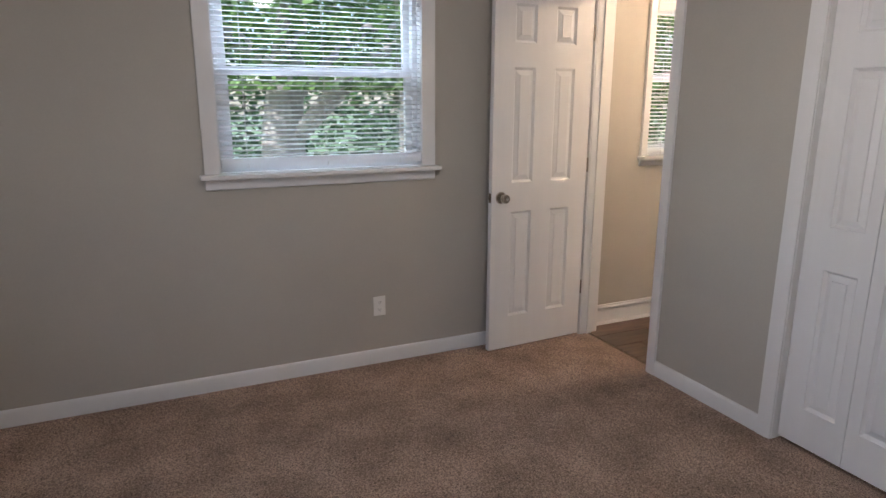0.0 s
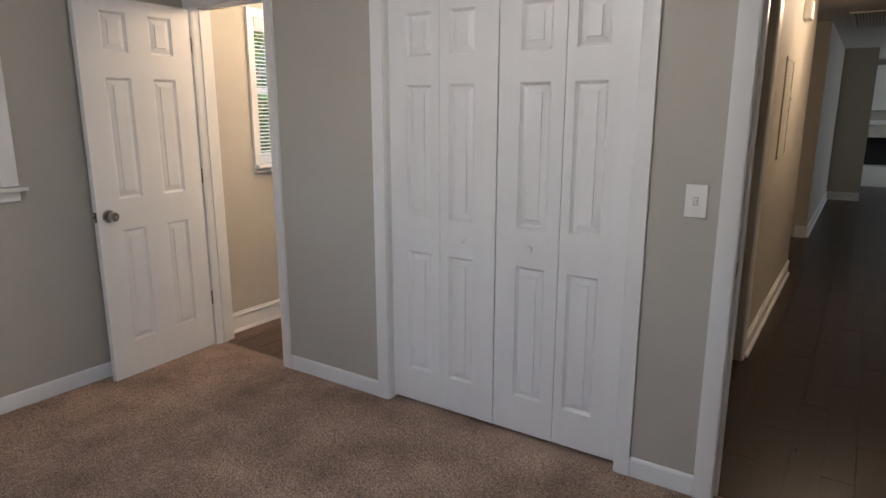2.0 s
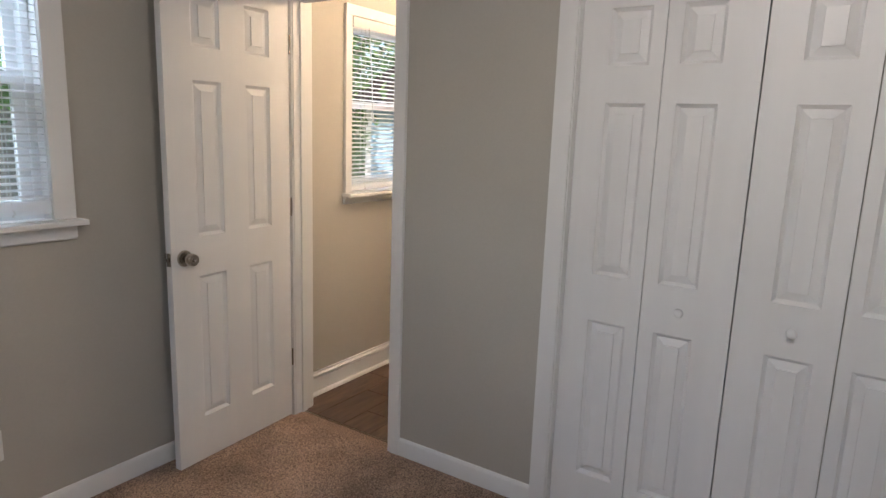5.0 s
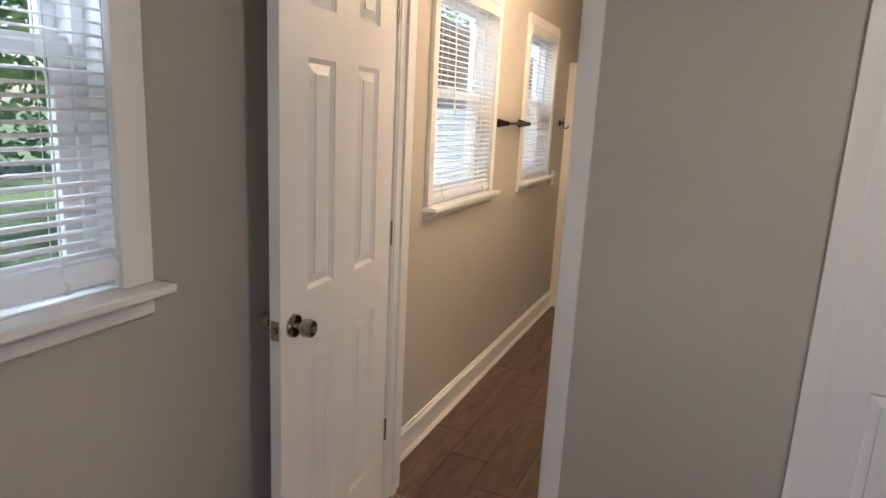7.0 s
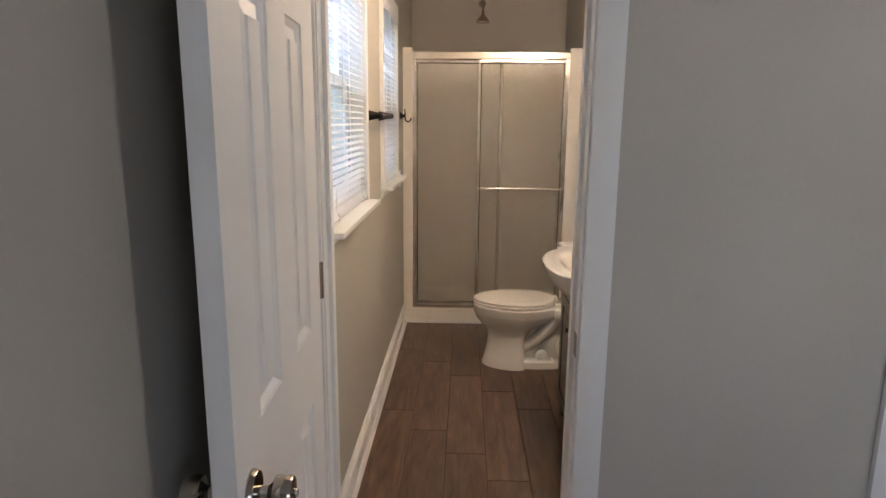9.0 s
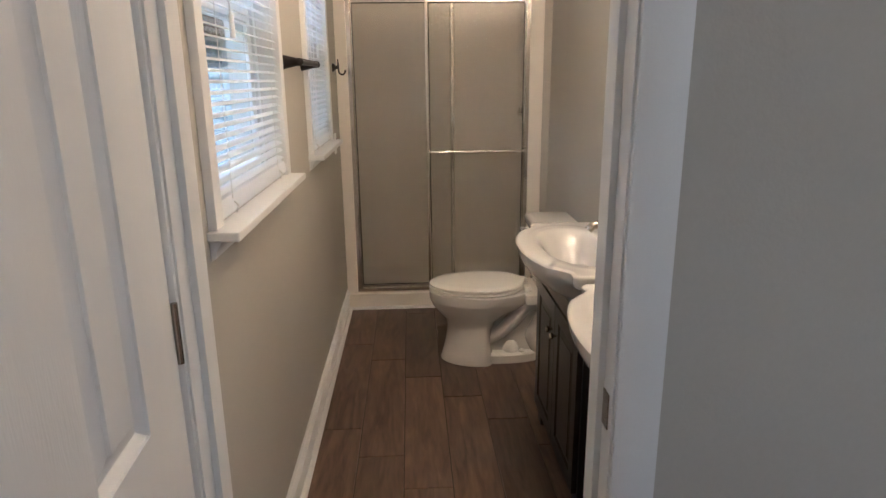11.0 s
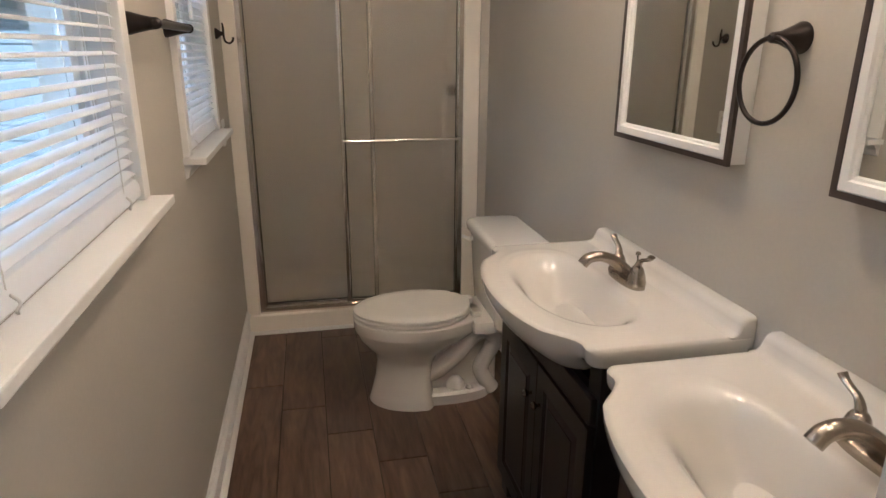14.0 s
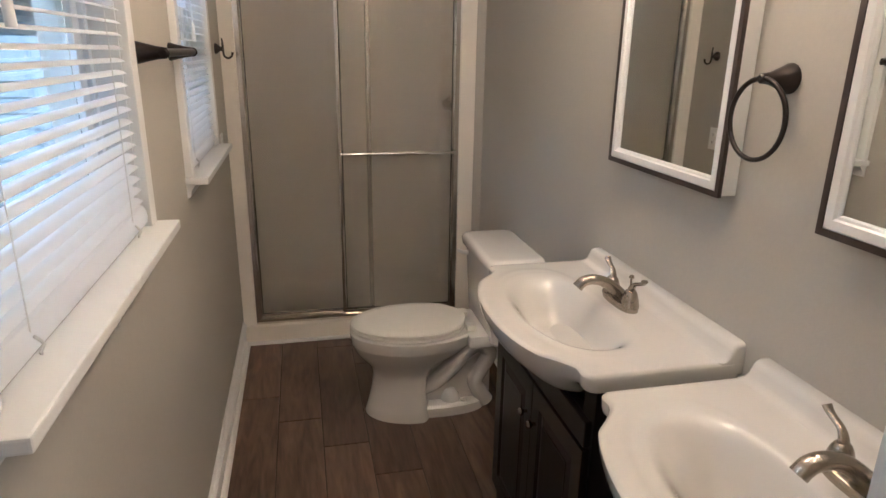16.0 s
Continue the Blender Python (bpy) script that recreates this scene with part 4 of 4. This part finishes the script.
def shower():
    d = thing("shower_enclosure", (XS, YS, 0), label="framed sliding shower doors with pebbled glass above a white curb", category="shower")
    W = YN - YS
    X = .06
    part("curb", boxes((0, .14, .001, W - .001, 0, .105)), SURR, d, "white shower curb", bevel=.006)
    part("pan", boxes((.14, .84, .001, W - .001, 0.0, .04)), SURR, d)
    for a, b in ((.046, .128), (W - .069, W - .001)):
        part("side_flange", boxes((.02, .10, a, b, .105, 2.0)), SURR, d, "white surround flange", bevel=.006)
    part("surround_side", boxes((.10, .84, .045, .056, .04, 2.0)), SURR, d)
    part("surround_side", boxes((.10, .84, W - .012, W - .001, .04, 2.0)), SURR, d)
    part("surround_back", boxes((.828, .845, .012, W - .012, .04, 2.0)), SURR, d)
    y0, y1 = .128, W - .069
    fr = [(0, 0), (.012, .0), (.012, .004), (.018, .004), (.018, .008), (.05, .008), (.05, .024), (0, .024)]
    for y, s in ((y0, 1), (y1, -1)):
        part("wall_track", extrude(bmesh.new(), [(0, 0), (.056, 0), (.056, .012)] + [(.056 - .0046 * k, .018 + .012 * abs(math.sin(math.pi * k / 4 + .5))) for k in range(13)], (X - .026, y, .105), (X - .026, y, 1.93), (1, 0, 0), (0, s, 0)), ALUM, d, "satin metal wall channel", bevel=.0012)
    part("header", extrude(bmesh.new(), [(0, 0), (.060, 0), (.060, .048), (.045, .056), (.012, .056), (0, .046)], (X - .03, y0, 1.925), (X - .03, y1, 1.925), (1, 0, 0)), ALUM, d, "satin metal header rail", bevel=.002)
    part("bottom_track", extrude(bmesh.new(), [(0, 0), (.060, 0), (.060, .030), (.050, .030), (.048, .012), (.032, .012), (.030, .026), (.024, .026), (.022, .012), (.006, .012), (0, .022)], (X - .03, y0, .105), (X - .03, y1, .105), (1, 0, 0)), ALUM, d, "satin metal bottom track")
    for name, x, a, b in (("rear_panel", X + .0075, W - .712, y1 - .012), ("front_panel", X - .0075, y0 + .012, W - .535)):
        s = .022
        p = part(name, solid([x - .007, x + .007], [a, a + s, b - s, b], [.128, .150, 1.900, 1.928],
                             lambda xx, y, z: not (a + s < y < b - s and .150 < z < 1.90)), CHROME if name == "rear_panel" else ALUM, d, "satin metal sliding panel frame", bevel=.004, smooth=True)
        part("pane", boxes((x + .0015, x + .0055, a + s, b - s, .150, 1.90)), OBSC, p, "pebbled obscure glass")
        for u0, u1, w0, w1 in ((a + s - .002, a + s + .003, .150, 1.90), (b - s - .003, b - s + .002, .150, 1.90), (a + s, b - s, .149, .154), (a + s, b - s, 1.896, 1.901)):
            part("gasket", boxes((x - .0045, x - .0025, u0, u1, w0, w1)), DARKGAP, p)
        if name == "front_panel":
            part("towel_rail", sweep(bmesh.new(), [(x - .045, a + .016, 1.022), (x - .045, b - .01, 1.022)], .0085, 12), CHROME, p, "bright chrome rail", smooth=True)
            for y in (a + .012, b - .012):
                part("rail_post", boxes((x - .05, x - .007, y - .008, y + .008, 1.012, 1.032)), CHROME, p, bevel=.002)
    part("valve", lathe(bmesh.new(), [(.065, 0), (.065, .004), (.03, .01), (.028, .05), (.01, .055)], toward((.52, .056, 1.235), (0, 1, 0)), 24), NICKEL, d, "dull metal shower valve", smooth=True)


shower()


def shower_fixture():
    d = thing("shower_fixture", (XSE, 2.85, 2.43), label="nickel shower head on a curved arm above the shower", category="shower head")
    part("arm", sweep(bmesh.new(), smoothline([(0, 0, 0), (-.10, 0, .02), (-.22, 0, .0), (-.30, 0, -.07), (-.32, 0, -.12)], 6), .010, 10), NICKEL, d, smooth=True)
    part("arm_flange", lathe(bmesh.new(), [(.03, 0), (.028, .006), (.01, .012)], toward((0, 0, 0), (-1, 0, 0)), 18), NICKEL, d, smooth=True)
    part("head", lathe(bmesh.new(), [(.012, 0), (.014, -.015), (.024, -.028), (.042, -.045), (.052, -.065), (.051, -.072), (.03, -.074)], Matrix.Translation((-.32, 0, -.12)), 24), NICKEL, d, smooth=True)


shower_fixture()

# ---- hallway things ----
dc = thing("door_chime", (5.62, HN, 2.225), label="small white chime box high on the hallway wall", category="door chime")
part("chime_cover", boxes((-.09, .09, -.055, 0, -.065, .065)), PLATE, dc, bevel=.01)
ap = thing("access_panel", (5.05, HN, 1.53), label="thin framed panel on the hallway wall", category="panel")
part("panel_frame", solid([-.21, -.19, .19, .21], [-.009, 0], [-.33, -.31, .31, .33], lambda x, y, z: not (-.19 < x < .19 and -.31 < z < .31)), PAINT, ap, bevel=.002)
part("panel_face", boxes((-.19, .19, -.005, 0, -.31, .31)), PAINT, ap)
vt = thing("ceiling_vent", (8.9, -.15, CEIL), label="white slatted return air vent in the hallway ceiling", category="vent")
part("vent_frame", solid([-.75, -.71, .71, .75], [-.35, -.31, .31, .35], [-.012, 0], lambda x, y, z: not (-.71 < x < .71 and -.31 < y < .31)), CEILP, vt, bevel=.003)
# grey sheet painting the shade between the vent slats
part("vent_gap_shade", boxes((-.71, .71, -.31, .31, -.004, -.001)), GAPG, vt)
bm0 = boxes((-.71, .71, -.010, .010, -.011, -.008))
first = part("slat", bm0, CEILP, vt)
first.location.y = -.29
for k in range(1, 20):
    o = new("slat", first.data)
    o.parent, o.location = vt, (0, -.29 + .03 * k, 0)
hl = thing("hall_ceiling_lamp", (5.6, -.2, CEIL), label="small round hallway ceiling lamp with nickel base", category="ceiling lamp")
part("lamp_base", lathe(bmesh.new(), [(.08, 0), (.08, -.02), (.05, -.035), (.02, -.10)], None, 24), NICKEL, hl, smooth=True)
bl = thing("bedroom_ceiling_lamp", (1.05, 1.15, CEIL), label="small round bedroom ceiling lamp base", category="ceiling lamp")
part("lamp_base", lathe(bmesh.new(), [(.09, 0), (.09, -.015), (.04, -.03)], None, 24), NICKEL, bl, smooth=True)


def fireplace():
    d = thing("fireplace", (15.45, -.9, 0), label="white fireplace with raised hearth, veined marble band and black firebox", category="fireplace")
    part("hearth", boxes((-.05, .55, -1.0, 1.2, 0, .40)), TRIM, d, "white raised hearth", bevel=.01)
    part("surround", solid([.12, .54], [-.9, -.55, .9, 1.15], [.401, .97, 1.22], lambda x, y, z: not (-.55 < y < .9 and z < .97)), STONE, d, "veined marble surround")
    part("firebox", boxes((.5, .54, -.55, .9, .401, .97)), BLACK, d, "black firebox")
    part("mantel", boxes((.02, .54, -1.0, 1.2, 1.221, 1.31)), TRIM, d, "white mantel shelf", bevel=.008)
    part("overmantel", boxes((.25, .54, -.8, 1.15, 1.50, 2.38)), TRIM, d, "white overmantel panel", bevel=.004)
    part("overmantel_back", boxes((.42, .54, -.9, 1.15, 1.311, 1.499)), PAINT, d)


fireplace()

# ---- outdoors ----


def tree(x, y, h, r, leaves, seed, material, spread=2.2, low=.35):
    rnd = random.Random(seed)
    d = thing("garden_tree", (x, y, -.55), label="leafy green garden tree with a pale trunk", category="tree", group="garden trees")
    bm = bmesh.new()
    trunk = smoothline([(0, 0, 0), (rnd.uniform(-.1, .1), 0, h * .25), (rnd.uniform(-.2, .2), .1, h * .5), (rnd.uniform(-.3, .3), 0, h * .85)], 5)
    sweep(bm, trunk, [r * (1.25 - .95 * i / (len(trunk) - 1)) for i in range(len(trunk))], 12)
    tips = []
    for k in range(11):
        z0 = h * rnd.uniform(.22, .7)
        a, L = rnd.uniform(0, 6.28), spread * rnd.uniform(.6, 1.1)
        p = [(0, 0, z0), (math.cos(a) * L * .4, math.sin(a) * L * .4, z0 + L * .35), (math.cos(a) * L, math.sin(a) * L, z0 + L * rnd.uniform(.3, .8))]
        q = smoothline(p, 4)
        sweep(bm, q, [r * .42 * (1 - .85 * i / (len(q) - 1)) for i in range(len(q))], 7)
        tips += [q[-1], q[-3], q[-5]]
    part("trunk", bm, BARK, d, smooth=True)
    vs, fs = [], []
    tips += [(rnd.gauss(0, spread * .45), rnd.gauss(0, spread * .45), h * rnd.uniform(low, 1.05)) for _ in range(26)]
    for k in range(leaves):
        c = tips[rnd.randrange(len(tips))]
        s = spread * .26
        p = Vector((c[0] + rnd.gauss(0, s), c[1] + rnd.gauss(0, s), max(h * low * .8, c[2] + rnd.gauss(0, s * .8))))
        u = Vector((rnd.uniform(-1, 1), rnd.uniform(-1, 1), rnd.uniform(-.6, .6))).normalized()
        v = u.cross(Vector((rnd.uniform(-1, 1), rnd.uniform(-1, 1), rnd.uniform(-1, 1)))).normalized()
        g = rnd.uniform(.05, .10)
        i = len(vs)
        vs += [p - u * g, p + v * g * .5, p + u * g, p - v * g * .5]
        fs.append((i, i + 1, i + 2, i + 3))
    me = bpy.data.meshes.new("crown")
    me.from_pydata([tuple(v) for v in vs], [], fs)
    me.materials.append(material)
    o = new("crown", me)
    o.parent = d
    tagged(o, kind="stuff")


tree(1.55, 7.6, 6.5, .26, 9000, 1, LEAF, 2.4, .42)
tree(-2.2, 10.5, 6.5, .18, 9000, 2, LEAF, 2.6, .3)
tree(4.6, 11.5, 7.0, .18, 9000, 3, LEAF, 2.8, .3)
tree(8.0, 10.0, 6.0, .16, 9000, 4, LEAF, 2.6, .3)
tree(12.5, 12.0, 7.0, .18, 9000, 5, LEAF2, 3.0, .25)
tree(-6.5, 13.0, 7.0, .18, 8000, 6, LEAF2, 3.0, .25)
tree(17.5, 11.0, 6.5, .18, 8000, 7, LEAF, 3.0, .25)


def blue_house():
    """A small pale blue clapboard outbuilding beyond the patio, added to tint the view bluish."""
    d = thing("added_blue_shed", (11.2, 6.6, -.56), label="pale blue clapboard shed with white trim, added for the bluish view beyond the patio", category="shed")
    part("wall", boxes((-2, 2, -1.8, 1.8, 0, 2.5)), SIDING, d)
    first = None
    for k in range(17):
        if first is None:
            bm = boxes((-2.02, -2.001, -1.8, 1.8, .003, .145))
            bmesh.ops.translate(bm, verts=[v for v in bm.verts if v.co.z < .01 and v.co.x < -2.01], vec=(-.012, 0, 0))
            first = part("clapboard", bm, SIDING, d)
        else:
            o = new("clapboard", first.data)
            o.parent, o.location = d, (0, 0, .147 * k)
    for y in (-1.8, 1.8):
        part("corner_trim", boxes((-2.04, -1.9, y - .06, y + .06, 0, 2.5)), TRIM, d)
    part("shed_door", boxes((-2.05, -2.0, -.5, .5, .1, 2.1)), VINYL, d, bevel=.01)
    part("roof", loft(bmesh.new(), [[(-2.3, -2.1, 2.5), (-2.3, 2.1, 2.5), (-2.3, 2.1, 2.6), (-2.3, 0, 3.6), (-2.3, -2.1, 2.6)], [(2.3, -2.1, 2.5), (2.3, 2.1, 2.5), (2.3, 2.1, 2.6), (2.3, 0, 3.6), (2.3, -2.1, 2.6)]]), GROUT, d)


blue_house()


def hedge():
    rnd = random.Random(9)
    vs, fs = [], []
    for k in range(36000):
        x = rnd.uniform(-30, 45)
        top = 4.8 + 1.2 * math.sin(x * .5) + 1.1 * math.sin(x * 1.7 + 1) + .5 * math.sin(x * 4.1)
        z = rnd.uniform(-.55, top)
        y = 19 + 1.2 * math.sin(x * .8) + rnd.gauss(0, .7)
        p = Vector((x, y, z))
        u = Vector((rnd.uniform(-1, 1), rnd.uniform(-1, 1), rnd.uniform(-.8, .8))).normalized()
        v = u.cross(Vector((rnd.uniform(-1, 1), rnd.uniform(-1, 1), rnd.uniform(-1, 1)))).normalized()
        g = rnd.uniform(.10, .2)
        i = len(vs)
        vs += [p - u * g, p + v * g * .6, p + u * g, p - v * g * .6]
        fs.append((i, i + 1, i + 2, i + 3))
    me = bpy.data.meshes.new("far_woods")
    me.from_pydata([tuple(v) for v in vs], [], fs)
    me.materials.append(LEAF2)
    tagged(new("far_woods", me), "dense dark green woods behind the lawn", "woods", kind="stuff")


hedge()

# ---- floor pieces ----


def planks(x0, x1, y0, y1, length, rows, step, z, name, material, parent, gap=.0015, thick=.006, phase=0.0, stop=lambda x, y: True):
    cache = {}
    for r, (a, b) in enumerate(rows):
        a2, b2 = max(a, y0), min(b, y1)
        if b2 - a2 < .01:
            continue
        x = x0 - length + ((phase + step * r) % length)
        while x < x1:
            s, e = max(x, x0), min(x + length, x1)
            if e - s > .02 and stop((s + e) / 2, (a2 + b2) / 2):
                key = (round(e - s, 3), round(b2 - a2, 3))
                if key not in cache:
                    w, h, c = (e - s) / 2 - gap, (b2 - a2) / 2 - gap, .0012
                    bm = bmesh.new()
                    loft(bm, [[(-w, -h, -thick), (w, -h, -thick), (w, h, -thick), (-w, h, -thick)], [(-w, -h, -c), (w, -h, -c), (w, h, -c), (-w, h, -c)],
                              [(-w + c, -h + c, 0), (w - c, -h + c, 0), (w - c, h - c, 0), (-w + c, h - c, 0)]])
                    me = bpy.data.meshes.new(name)
                    bmesh.ops.recalc_face_normals(bm, faces=bm.faces)
                    bm.to_mesh(me)
                    bm.free()
                    me.materials.append(material)
                    cache[key] = me
                o = new(name, cache[key])
                o.parent = parent
                o.location = ((s + e) / 2, (a2 + b2) / 2, z)
            x += length


ROWS = [(3.222 - .183 * k, 3.222 - .183 * (k - 1)) for k in range(0, 8)]
planks(XE + .064, XS + .002, YS, YN, .90, ROWS, -.215, .003, "tile", TILE, bath_floor, gap=.0022, phase=.626)
HROWS = [(HN - .125 * (k + 1), HN - .125 * k) for k in range(10)]
planks(XE + .052, 16.0, HS, HN, 1.1, HROWS, .37, .003, "board", HALLW, hall_floor, gap=.0001)
